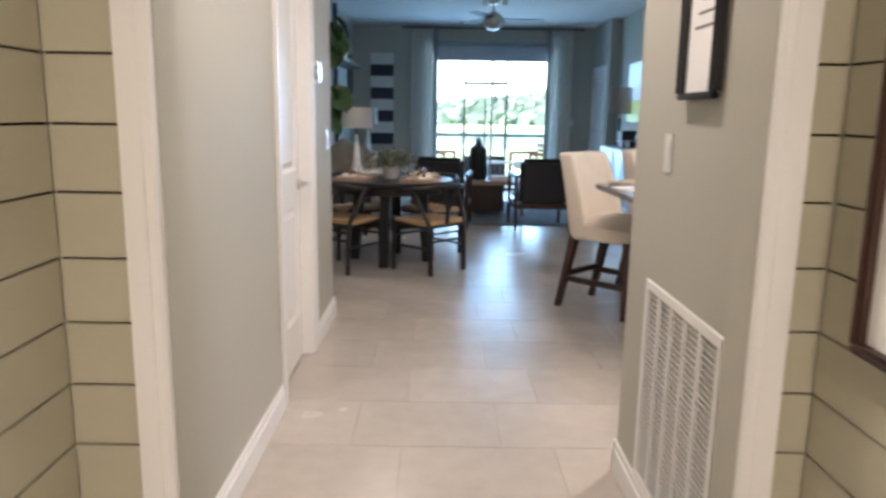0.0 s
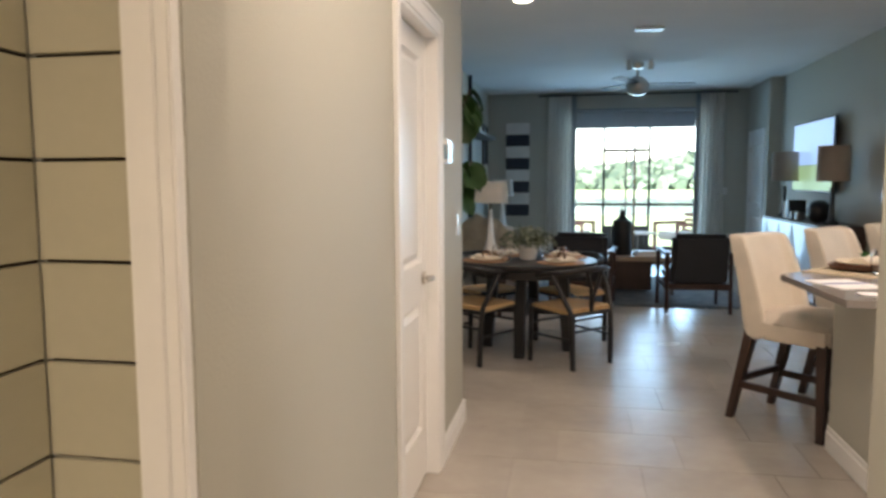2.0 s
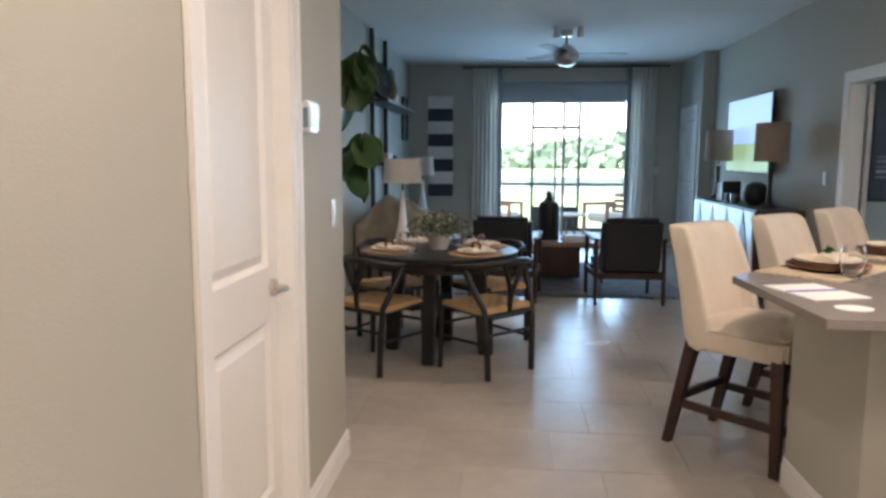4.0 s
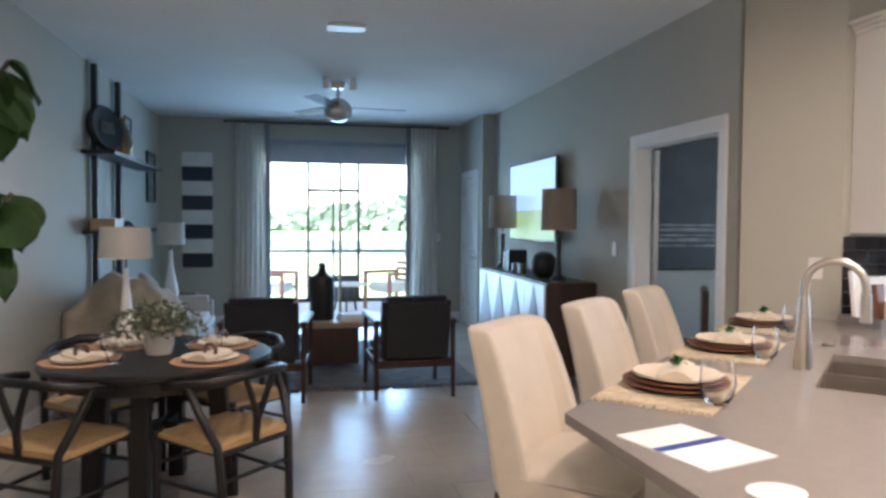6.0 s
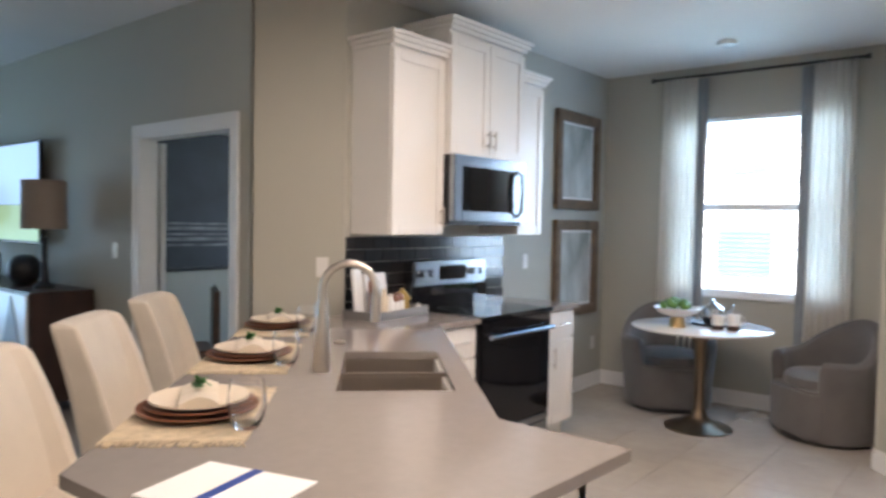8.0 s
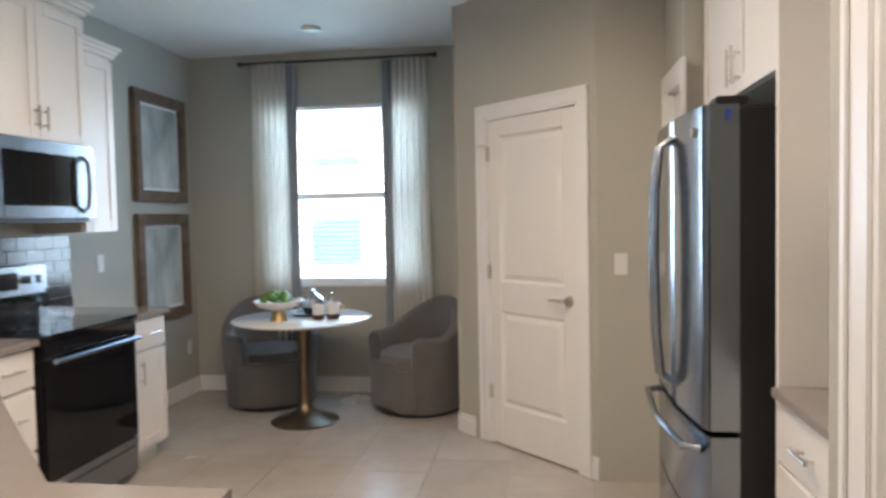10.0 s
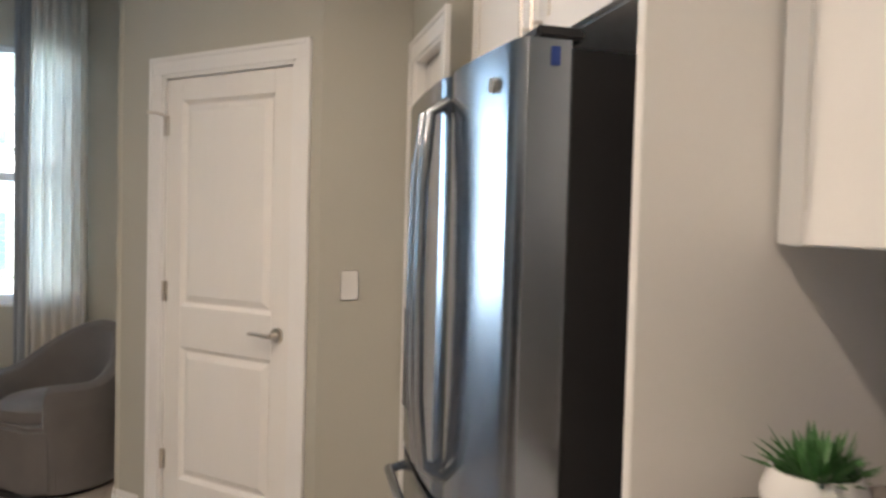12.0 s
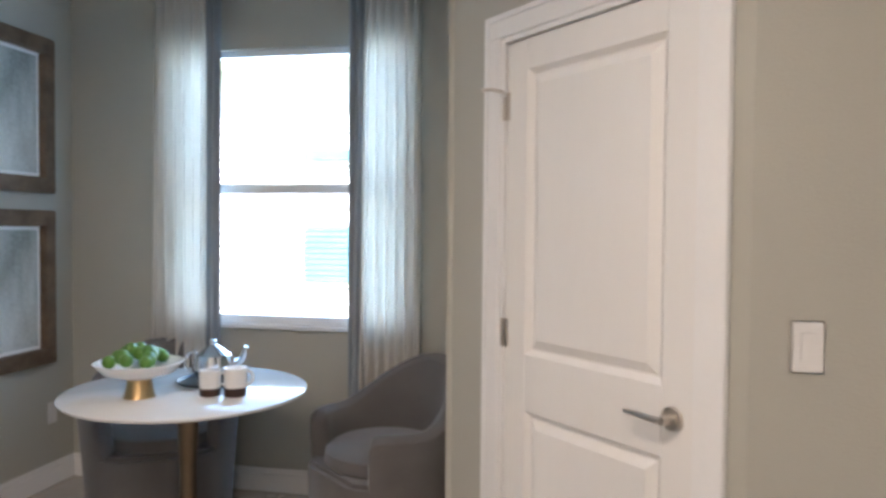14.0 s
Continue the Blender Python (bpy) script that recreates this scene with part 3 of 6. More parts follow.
def woods(bm):
    rnd = random.Random(4)
    for i in range(15000):
        x = rnd.uniform(-120, 130)
        hill = 1.6 + 3.8 * math.exp(-((x - 22) / 13) ** 2) + 1.6 * math.exp(-((x + 40) / 18) ** 2) + 0.5 * math.sin(x * 0.31)
        z = rnd.uniform(0, 1) ** 0.8 * hill
        y = 108 + rnd.uniform(0, 12) + z
        s = rnd.uniform(0.5, 1.3)
        a = rnd.uniform(0, 6.28)
        vs = [bm.verts.new((x + s * math.cos(a + k * 1.57) * rnd.uniform(0.6, 1.2), y + rnd.uniform(-0.4, 0.4), z + s * math.sin(a + k * 1.57) * rnd.uniform(0.6, 1.2))) for k in range(4)]
        bm.faces.new(vs)
        bm.faces.new([bm.verts.new(v.co + Vector((0.2, 0.5, 0.3))) for v in vs][::-1])


tagged(made("far_woods", woods, M["tree"]), "distant green tree line beyond the pond", "woods", kind="stuff")

nb = base("neighbour_house", None, "white lap-sided neighbouring house with a low roof", "house", kind="structure")
def lap(bm):
    for i in range(22):
        z = -0.1 + i * 0.16
        vs = [(12.0, z), (11.965, z), (11.985, z + 0.16), (12.0, z + 0.16)]
        a = [bm.verts.new((x, 0, zz)) for x, zz in vs]
        b = [bm.verts.new((x, 14, zz)) for x, zz in vs]
        for k in range(4):
            bm.faces.new((a[k], a[(k + 1) % 4], b[(k + 1) % 4], b[k]))
    bx(bm, 12.0, 16, 0, 14, -0.1, 3.42)
made("wall", lap, M["siding"], nb)
made("roof", lambda bm: bx(bm, 11.5, 16.4, -0.4, 14.4, 3.42, 3.6, 0.02), M["siding"], nb)
w = made("window", lambda bm: [bx(bm, 11.93, 11.964, 7.18, 8.12, 0.68, 1.52, 0.01), bx(bm, 11.93, 11.964, 7.18, 8.12, 2.2, 2.46, 0.01)], M["siding"], nb)
made("blind", lambda bm: [bx(bm, 11.90, 11.929, 7.26, 8.04, 0.75 + 0.07 * i, 0.815 + 0.07 * i, 0.004) for i in range(10)] + [bx(bm, 11.90, 11.929, 7.26, 8.04, 2.27, 2.40)], M["shutter"], w)


# ---- kitchen peninsula ----
S2 = math.sqrt(0.5)
pen = base("kitchen_peninsula", None, "angled peninsula with taupe quartz top and painted base", "counter")
A, E_, B, C = (1.645, 5.965), (1.68, 5.185), (2.625, 5.143), (2.628, 5.535)
Dp, G1, G2, P1, F = (3.915, 6.815), (4.275, 6.815), (4.275, 7.447), (3.803, 7.447), (3.466, 7.784)
SINK = Matrix.Translation((2.915, 6.21, 0)) @ pose(0, 0, 0, 0, 0, 45)


def rect_m(m, hx, hy):
    return [tuple((m @ Vector((x, y, 0)))[:2]) for x, y in ((-hx, -hy), (hx, -hy), (hx, hy), (-hx, hy))]


def pen_top(bm):
    s = rect_m(SINK, 0.345, 0.19)
    # strips round the sink cut-out, and the rest of the outline
    along = Vector((S2, S2))
    def on(p, q, v):
        p, q, v = Vector(p), Vector(q), Vector(v)
        d = (q - p)
        return tuple(p + d * ((v - p).dot(along) / d.dot(along)))
    n0, f0 = on(A, F, s[0]), on(A, F, s[1])
    n1, f1 = on(C, Dp, s[0]), on(C, Dp, s[1])
    for poly in ([A, E_, B, C, n1, n0], [n0, s[3], s[2], f0], [s[0], n1, f1, s[1]], [f0, f1, Dp, G1, G2, P1, F]):
        prism(bm, poly if sum((poly[i][0] * poly[(i + 1) % len(poly)][1] - poly[(i + 1) % len(poly)][0] * poly[i][1]) for i in range(len(poly))) > 0 else poly[::-1], 0.885, 0.915)


made("countertop", pen_top, M["quartz"], pen)


def sink_bowl(bm):
    hx, hy = 0.345, 0.19
    for x0, x1 in ((-hx, -0.008), (0.008, hx)):
        d = 0.885 - 0.20
        bx(bm, x0, x1, -hy, hy, d - 0.004, d, 0, SINK)
        bx(bm, x0, x1, hy, hy + 0.004, d, 0.886, 0, SINK)
        bx(bm, x0, x1, -hy - 0.004, -hy, d, 0.886, 0, SINK)
        bx(bm, x0 - 0.004, x0, -hy, hy, d, 0.886, 0, SINK)
        bx(bm, x1, x1 + 0.004, -hy, hy, d, 0.886, 0, SINK)
    bx(bm, -0.006, 0.006, -hy, hy, 0.75, 0.900, 0.002, SINK)


tagged(made("sink", sink_bowl, M["sinksteel"], pen), "double-bowl undermount stainless steel sink")


def pen_body(bm):
    prism(bm, [(1.925, 6.04), (1.925, 5.42), (2.06, 5.42), (2.06, 5.98), (3.60, 7.52), (3.53, 7.60)], 0, 0.885)


tagged(made("knee_wall", pen_body, M["wall"], pen), "greige painted knee wall")


def pen_cab(bm):
    prism(bm, [(2.065, 5.97), (2.065, 5.24), (2.585, 5.24), (2.60, 5.56), (3.10, 6.06), (2.50, 6.40)], 0.10, 0.68)
    prism(bm, [(2.065, 5.24), (2.585, 5.24), (2.585, 5.30), (2.065, 5.30)], 0.68, 0.884)
    prism(bm, [(2.585, 5.24), (2.60, 5.58), (3.86, 6.84), (3.84, 6.88), (2.56, 5.60), (2.55, 5.24)], 0.682, 0.884)
    prism(bm, [(3.12, 6.08), (3.87, 6.83), (3.87, 7.2), (3.6, 7.5), (2.72, 6.55)], 0.10, 0.68)


made("body", pen_cab, M["cab"], pen)
moulding("kickboard", [(1.925, 5.42, 1.925, 6.04), (1.925, 6.04, 3.53, 7.62)], pen)
bpy.data.objects["kickboard"]["kind"] = "part"
del bpy.data.objects["kickboard"]["category"]


def pull(name, parent, pts_list):
    for (a, b, out) in pts_list:
        def f(bm):
            p, q, o = Vector(a), Vector(b), Vector(out)
            d = (q - p).normalized() * 0.025
            tube(bm, [p + o, q + o], 0.006, 8)
            tube(bm, [p + d, p + d + o], 0.005, 6)
            tube(bm, [q - d, q - d + o], 0.005, 6)
        tagged(made(name, f, M["nickel"], parent, smooth=True), "brushed nickel bar pull")


def shaker(bm, x0, x1, z0, z1, y, rail=0.06):
    """A shaker front facing -y with its face at y."""
    bx(bm, x0, x1, y + 0.008, y + 0.02, z0, z1)
    bx(bm, x0, x0 + rail, y, y + 0.008, z0, z1, 0.0015)
    bx(bm, x1 - rail, x1, y, y + 0.008, z0, z1, 0.0015)
    bx(bm, x0 + rail, x1 - rail, y, y + 0.008, z0, z0 + rail, 0.0015)
    bx(bm, x0 + rail, x1 - rail, y, y + 0.008, z1 - rail, z1, 0.0015)


# north run: drawers, range, end cabinet, uppers, microwave
db = base("drawer_cabinet", None, "white drawer base cabinet beside the range", "cabinet")
boxes("body", M["cab"], [(3.93, 4.27, 6.86, 7.44, 0.10, 0.884)], db)
made("drawer", lambda bm: [bx(bm, 3.945, 4.262, 6.838, 6.858, a, b, 0.003) for a, b in ((0.70, 0.87), (0.41, 0.685), (0.12, 0.395))], M["cab"], db)
pull("handle", db, [((4.04, 6.838, z), (4.17, 6.838, z), (0, -0.03, 0)) for z in (0.79, 0.57, 0.28)])

ec = base("end_cabinet", None, "narrow white base cabinet with quartz top", "cabinet")
boxes("body", M["cab"], [(5.055, 5.40, 6.86, 7.44, 0.10, 0.884), (5.07, 5.39, 6.92, 7.44, 0.0, 0.10)], ec)
made("door", lambda bm: shaker(bm, 5.065, 5.395, 0.12, 0.68, 6.838), M["cab"], ec)
made("drawer", lambda bm: bx(bm, 5.065, 5.395, 6.838, 6.858, 0.70, 0.87, 0.003), M["cab"], ec)
pull("handle", ec, [((5.11, 6.838, 0.5), (5.11, 6.838, 0.64), (0, -0.03, 0)), ((5.17, 6.838, 0.79), (5.3, 6.838, 0.79), (0, -0.03, 0))])
boxes("countertop", M["quartz"], [(5.05, 5.425, 6.815, 7.446, 0.885, 0.915)], ec, bev=0.003)

rg = base("range", None, "stainless electric range with black glass top", "range")
boxes("body", M["black"], [(4.285, 5.045, 6.86, 7.44, 0.02, 0.895)], rg)
made("cooktop", lambda bm: bx(bm, 4.282, 5.048, 6.80, 7.36, 0.896, 0.922, 0.004), M["blackglass"], rg)
made("door", lambda bm: bx(bm, 4.29, 5.04, 6.815, 6.858, 0.24, 0.80, 0.006), M["blackglass"], rg)
made("panel", lambda bm: bx(bm, 4.29, 5.04, 6.81, 6.858, 0.805, 0.89, 0.005), M["blackglass"], rg)
made("trim", lambda bm: bx(bm, 4.29, 5.04, 6.815, 6.858, 0.19, 0.235, 0.004), M["steel"], rg)
made("drawer", lambda bm: bx(bm, 4.29, 5.04, 6.82, 6.858, 0.04, 0.185, 0.005), M["steel"], rg)
made("handle", lambda bm: [tube(bm, [(4.32, 6.77, 0.80), (5.01, 6.77, 0.80)], 0.013, 12), tube(bm, [(4.36, 6.77, 0.80), (4.36, 6.82, 0.80)], 0.01), tube(bm, [(4.97, 6.77, 0.80), (4.97, 6.82, 0.80)], 0.01)], M["steel"], rg, smooth=True)
made("backguard", lambda bm: [bx(bm, 4.285, 5.045, 7.36, 7.435, 0.922, 1.06, 0.006), bx(bm, 4.285, 5.045, 7.34, 7.435, 1.06, 1.21, 0.012)], M["steel"], rg)
made("display", lambda bm: bx(bm, 4.54, 4.80, 7.332, 7.339, 1.09, 1.18, 0.002), M["blackglass"], rg)
made("plinth", lambda bm: bx(bm, 4.29, 5.04, 7.335, 7.36, 0.923, 1.055), M["blackglass"], rg)
for x in (4.36, 4.44, 4.88, 4.96):
    made("knob", lambda bm: tube(bm, [(x, 7.339, 1.135), (x, 7.305, 1.135)], 0.022, 14), M["steel"], rg, smooth=True)
for x, y, r in ((4.48, 6.95, 0.11), (4.85, 6.95, 0.08), (4.48, 7.2, 0.08), (4.85, 7.2, 0.1)):
    made("burner", lambda bm: lathe(bm, [(r - 0.003, 0.9222), (r - 0.003, 0.9226), (r, 0.9226), (r, 0.9222)], 28, (x, y, 0)), M["black"], rg)


def upper(name, x0, x1, z0, z1, doors, label, y=7.12, hand=()):
    u = base(name, None, label, "cabinet", group="upper cabinets")
    boxes("body", M["cab"], [(x0, x1, y + 0.022, 7.445, z0, z1)], u)
    n = doors
    w = (x1 - x0) / n
    for i in range(n):
        made("door", lambda bm: shaker(bm, x0 + i * w + 0.003, x0 + (i + 1) * w - 0.003, z0 + 0.003, z1 - 0.02, y), M["cab"], u)
    def crown(bm):
        for k, (o, a, b) in enumerate(((0.012, 0.0, 0.025), (0.028, 0.025, 0.05), (0.045, 0.05, 0.072))):
            bx(bm, x0 - o, x1 + o, y - o, 7.445, z1 + a, z1 + b, 0.004)
    made("crown", crown, M["cab"], u)
    if hand:
        pull("handle", u, [((hx, y, hz), (hx, y, hz + 0.12), (0, -0.03, 0)) for hx, hz in hand])
    return u


upper("upper_cabinet", 3.845, 4.292, 1.385, 2.43, 1, "tall white shaker wall cabinet with crown moulding", hand=[(4.26, 1.43)])
upper("upper_cabinet", 4.297, 5.082, 1.87, 2.60, 2, "raised white shaker wall cabinet above the microwave", y=7.08, hand=[(4.66, 1.92), (4.72, 1.92)])
upper("upper_cabinet", 5.087, 5.40, 1.385, 2.43, 1, "narrow white shaker wall cabinet with crown moulding")
mw = base("microwave", None, "stainless over-range microwave with dark window", "microwave")
boxes("body", M["black"], [(4.302, 5.077, 7.09, 7.44, 1.445, 1.866)], mw)
made("door", lambda bm: [bx(bm, 4.302, 5.077, 7.045, 7.089, 1.80, 1.866, 0.006), bx(bm, 4.302, 4.38, 7.045, 7.089, 1.47, 1.80, 0.004), bx(bm, 4.92, 5.077, 7.045, 7.089, 1.47, 1.80, 0.004), bx(bm, 4.38, 4.92, 7.045, 7.089, 1.47, 1.53, 0.004)], M["steel"], mw)
made("window", lambda bm: bx(bm, 4.38, 4.92, 7.055, 7.089, 1.53, 1.80), M["blackglass"], mw)
made("handle", lambda bm: tube(bm, [(4.965, 7.045, 1.50), (4.965, 7.01, 1.53), (4.965, 7.0, 1.65), (4.965, 7.01, 1.77), (4.965, 7.045, 1.80)], 0.012, 10), M["steel"], mw, smooth=True)

# faucet
def faucet(bm):
    b = Vector((2.70, 6.36, 0.915))
    d = Vector((S2, -S2, 0))
    lathe(bm, [(0, 0), (0.030, 0), (0.030, 0.05), (0.023, 0.16), (0.019, 0.24), (0.015, 0.26)], 20, b)
    pts = [b + Vector((0, 0, 0.24)), b + Vector((0, 0, 0.295))]
    for i in range(1, 11):
        a = math.pi * i / 10
        pts.append(b + d * (0.095 * (1 - math.cos(a))) + Vector((0, 0, 0.295 + 0.095 * math.sin(a))))
    pts.append(b + d * 0.19 + Vector((0, 0, 0.28)))
    tube(bm, pts, 0.0135, 12)
    tube(bm, [pts[-1], pts[-1] + Vector((0, 0, -0.10))], 0.0165, 12, 0.019)
    tube(bm, [b + Vector((0, 0, 0.10)), b + Vector((0.05, 0.05, 0.115)), b + Vector((0.075, 0.075, 0.14))], 0.008)


tagged(made("faucet", faucet, M["nickel"], smooth=True), "brushed nickel gooseneck kitchen faucet behind the sink", "faucet")
tagged(made("drain_button", lambda bm: lathe(bm, [(0, 0), (0.026, 0), (0.026, 0.008), (0.02, 0.012), (0, 0.012)], 20, (3.14, 6.75, 0.9155)), M["nickel"]), "brushed nickel air switch on the counter", "switch")


# ---- bar stools ----
def bar_stool(m):
    s = base("bar_stool", m, "cream upholstered counter stool with dark wooden legs", "stool", group="stools at the peninsula")
    # faces +y; back at -y
    def seat(bm):
        bx(bm, -0.25, 0.25, -0.17, 0.31, 0.50, 0.615, 0.02)
        n = 10
        g = [[bm.verts.new((-0.245 + 0.49 * i / n, -0.16 + 0.46 * j / n, 0.60 + 0.062 * (max(0.0, 1 - abs(2 * i / n - 1) ** 4) * max(0.0, 1 - abs(2 * j / n - 1) ** 4)) ** 0.6)) for j in range(n + 1)] for i in range(n + 1)]
        for i in range(n):
            for j in range(n):
                bm.faces.new((g[i][j], g[i + 1][j], g[i + 1][j + 1], g[i][j + 1]))
    made("seat", seat, M["cream"], s, smooth=True)
    def back(bm):
        rows = [(0.485, -0.165), (0.62, -0.185), (0.78, -0.215), (0.92, -0.252), (1.02, -0.285), (1.062, -0.300), (1.075, -0.306)]
        wid = [0.25, 0.25, 0.245, 0.238, 0.23, 0.222, 0.205]
        cols = [-1, -0.985, -0.83, -0.76, -0.4, 0, 0.4, 0.76, 0.83, 0.985, 1]
        top_k = len(cols) - 1
        fr, bk = [], []
        for (z, y), w_ in zip(rows, wid):
            wrap = (0.135 - 0.04 * max(0.0, (z - 0.62) / 0.45)) if z < 1.065 else 0.06
            fr.append([bm.verts.new((c * w_, y + (wrap if abs(c) > 0.8 else 0.062 if abs(c) > 0.7 else 0.055) * (1 if z < 1.065 else 0.7), z)) for c in cols])
            bk.append([bm.verts.new((c * w_, y - 0.02 * (1 - c * c), z - (0.0 if z < 1.065 else 0.004))) for c in cols])
        for g, flip in ((fr, False), (bk, True)):
            for i in range(len(rows) - 1):
                for k in range(top_k):
                    q = (g[i][k], g[i][k + 1], g[i + 1][k + 1], g[i + 1][k])
                    bm.faces.new(q[::-1] if flip else q)
        for i in range(len(rows) - 1):
            bm.faces.new((fr[i][0], fr[i + 1][0], bk[i + 1][0], bk[i][0]))
            bm.faces.new((fr[i][top_k], bk[i][top_k], bk[i + 1][top_k], fr[i + 1][top_k]))
        for k in range(top_k):
            bm.faces.new((fr[-1][k], fr[-1][k + 1], bk[-1][k + 1], bk[-1][k]))
            bm.faces.new((fr[0][k], bk[0][k], bk[0][k + 1], fr[0][k + 1]))
    made("backrest", back, M["cream"], s, smooth=True, sub=1)
    def seam(bm):
        for x in (-0.14, 0.14):
            tube(bm, [(x, -0.185, 0.50), (x, -0.215, 0.70), (x, -0.262, 0.90), (x, -0.302, 1.02)], 0.003, 6)
    made("seam", seam, M["cream"], s)
    for x, y, sp in ((-0.205, -0.145, -0.115), (0.205, -0.145, -0.115), (-0.215, 0.27, 0.01), (0.215, 0.27, 0.01)):
        def leg(bm):
            a, b = 0.028, 0.019
            v0 = [bm.verts.new((x + i * b + (0.01 if x > 0 else -0.01), y + sp + j * b, 0)) for i, j in ((-1, -1), (1, -1), (1, 1), (-1, 1))]
            v1 = [bm.verts.new((x + i * a, y + j * a, 0.53)) for i, j in ((-1, -1), (1, -1), (1, 1), (-1, 1))]
            bm.faces.new(v0[::-1]), bm.faces.new(v1)
            for k in range(4):
                bm.faces.new((v0[k], v0[(k + 1) % 4], v1[(k + 1) % 4], v1[k]))
        made("leg", leg, M["darkwood"], s)
    made("stretcher", lambda bm: [bx(bm, -0.20, 0.20, 0.265, 0.29, 0.17, 0.21, 0.003), bx(bm, -0.20, 0.20, -0.222, -0.197, 0.22, 0.26, 0.003), bx(bm, -0.224, -0.199, -0.21, 0.27, 0.19, 0.23, 0.003), bx(bm, 0.199, 0.224, -0.21, 0.27, 0.19, 0.23, 0.003)], M["darkwood"], s)
    return s


st = bar_stool(pose(1.872, 6.462, 0, 0, 0, -135))
copy_thing(st, pose(2.432, 7.022, 0, 0, 0, -135))
copy_thing(st, pose(2.992, 7.582, 0, 0, 0, -135))


# ---- place settings on the peninsula ----
def disc(bm, r, z0, t, c=(0, 0), lip=0.01):
    lathe(bm, [(0, z0), (r * 0.62, z0), (r, z0 + lip), (r, z0 + lip + t), (r * 0.62, z0 + t), (0, z0 + t)], 28, (c[0], c[1], 0))


def placemat(bm):
    rnd = random.Random(2)
    bx(bm, -0.262, 0.262, -0.172, 0.172, 0.0, 0.004, 0.001)
    for sx in (-1, 1):
        for i in range(48):
            y = -0.170 + i * 0.0072
            tube(bm, [(sx * 0.261, y, 0.003), (sx * 0.282, y + rnd.uniform(-0.004, 0.004), 0.004), (sx * (0.300 + rnd.uniform(-0.006, 0.006)), y + rnd.uniform(-0.007, 0.007), 0.002)], 0.0022, 4)


def napkin(bm):
    n = 12
    g = [[bm.verts.new((-0.115 + 0.23 * i / n, -0.05 + 0.1 * j / 4, 0.012 + 0.016 * math.sin(j * math.pi / 4) * (0.55 + 0.45 * abs(i - n / 2) / (n / 2)) + 0.004 * math.sin(i * 1.7 + j))) for j in range(5)] for i in range(n + 1)]
    lo = [[bm.verts.new((v.co.x, v.co.y, 0.001)) for v in r] for r in g]
    for i in range(n):
        for j in range(4):
            bm.faces.new((g[i][j], g[i + 1][j], g[i + 1][j + 1], g[i][j + 1]))
            bm.faces.new((lo[i][j], lo[i][j + 1], lo[i + 1][j + 1], lo[i + 1][j]))
    for i in range(n):
        bm.faces.new((g[i][0], lo[i][0], lo[i + 1][0], g[i + 1][0]))
        bm.faces.new((g[i][4], g[i + 1][4], lo[i + 1][4], lo[i][4]))
    for j in range(4):
        bm.faces.new((g[0][j], g[0][j + 1], lo[0][j + 1], lo[0][j]))
        bm.faces.new((g[n][j], lo[n][j], lo[n][j + 1], g[n][j + 1]))


def tumbler(bm):
    lathe(bm, [(0, 0.0), (0.024, 0.0), (0.036, 0.02), (0.042, 0.05), (0.039, 0.085), (0.034, 0.105), (0.032, 0.105), (0.037, 0.084), (0.040, 0.05), (0.033, 0.022), (0.02, 0.008), (0, 0.008)], 22)


def sprig(bm):
    rnd = random.Random(5)
    for i in range(46):
        a, e, r = rnd.uniform(0, 6.28), rnd.uniform(0, 1.4), rnd.uniform(0.008, 0.03)
        c = Vector((math.cos(a) * math.cos(e), math.sin(a) * math.cos(e), math.sin(e) * 0.8)) * r
        u = Vector((rnd.uniform(-1, 1), rnd.uniform(-1, 1), rnd.uniform(-0.3, 1))).normalized() * 0.012
        v = u.cross(Vector((0.3, 0.5, 0.8))).normalized() * 0.006
        bm.faces.new([bm.verts.new(c + q) for q in (-u, v, u, -v)])


def setting(m, group):
    """One placemat with its plates, napkin, glass and sprig, each a thing of its own."""
    pm = tagged(made("placemat", placemat, M["jute"], m=m @ Matrix.Translation((0, 0, 0.0005))), "cream woven placemat with fringed ends", "placemat", group)
    tagged(made("charger_plate", lambda bm: disc(bm, 0.166, 0, 0.006, lip=0.016), M["terra"], m=m @ Matrix.Translation((0, 0.0, 0.005)), smooth=True), "rust-brown glazed charger plate", "plate", group)
    tagged(made("dinner_plate", lambda bm: disc(bm, 0.145, 0, 0.006, lip=0.014), M["terra"], m=m @ Matrix.Translation((0, 0, 0.018)), smooth=True), "rust-brown dinner plate on a charger", "plate", group)
    tagged(made("salad_plate", lambda bm: disc(bm, 0.134, 0, 0.007, lip=0.014), M["napkin"], m=m @ Matrix.Translation((0, 0, 0.031)), smooth=True), "cream stoneware salad plate", "plate", group)
    tagged(made("napkin", napkin, M["napkin"], m=m @ Matrix.Translation((0, 0, 0.043)) @ pose(0, 0, 0, 0, 0, 12), smooth=True), "folded cream cloth napkin on a plate", "napkin", group)
    tagged(made("sprig", sprig, M["herb"], m=m @ Matrix.Translation((0.01, 0, 0.075))), "small green sprig on a napkin", "plant", group)
    tagged(made("tumbler", tumbler, M["glass"], m=m @ Matrix.Translation((-0.155, -0.155, 0.0047)) @ Matrix.Diagonal((1.2, 1.2, 1.2, 1)), smooth=True), "clear stemless drinking glass", "glass", group)


for k in range(3):
    p = Vector((2.10, 6.175)) + Vector((0.57, 0.57)) * k
    setting(Matrix.Translation((p.x, p.y, 0.915)) @ pose(0, 0, 0, 0, 0, -135 + 180), "place settings on the peninsula")


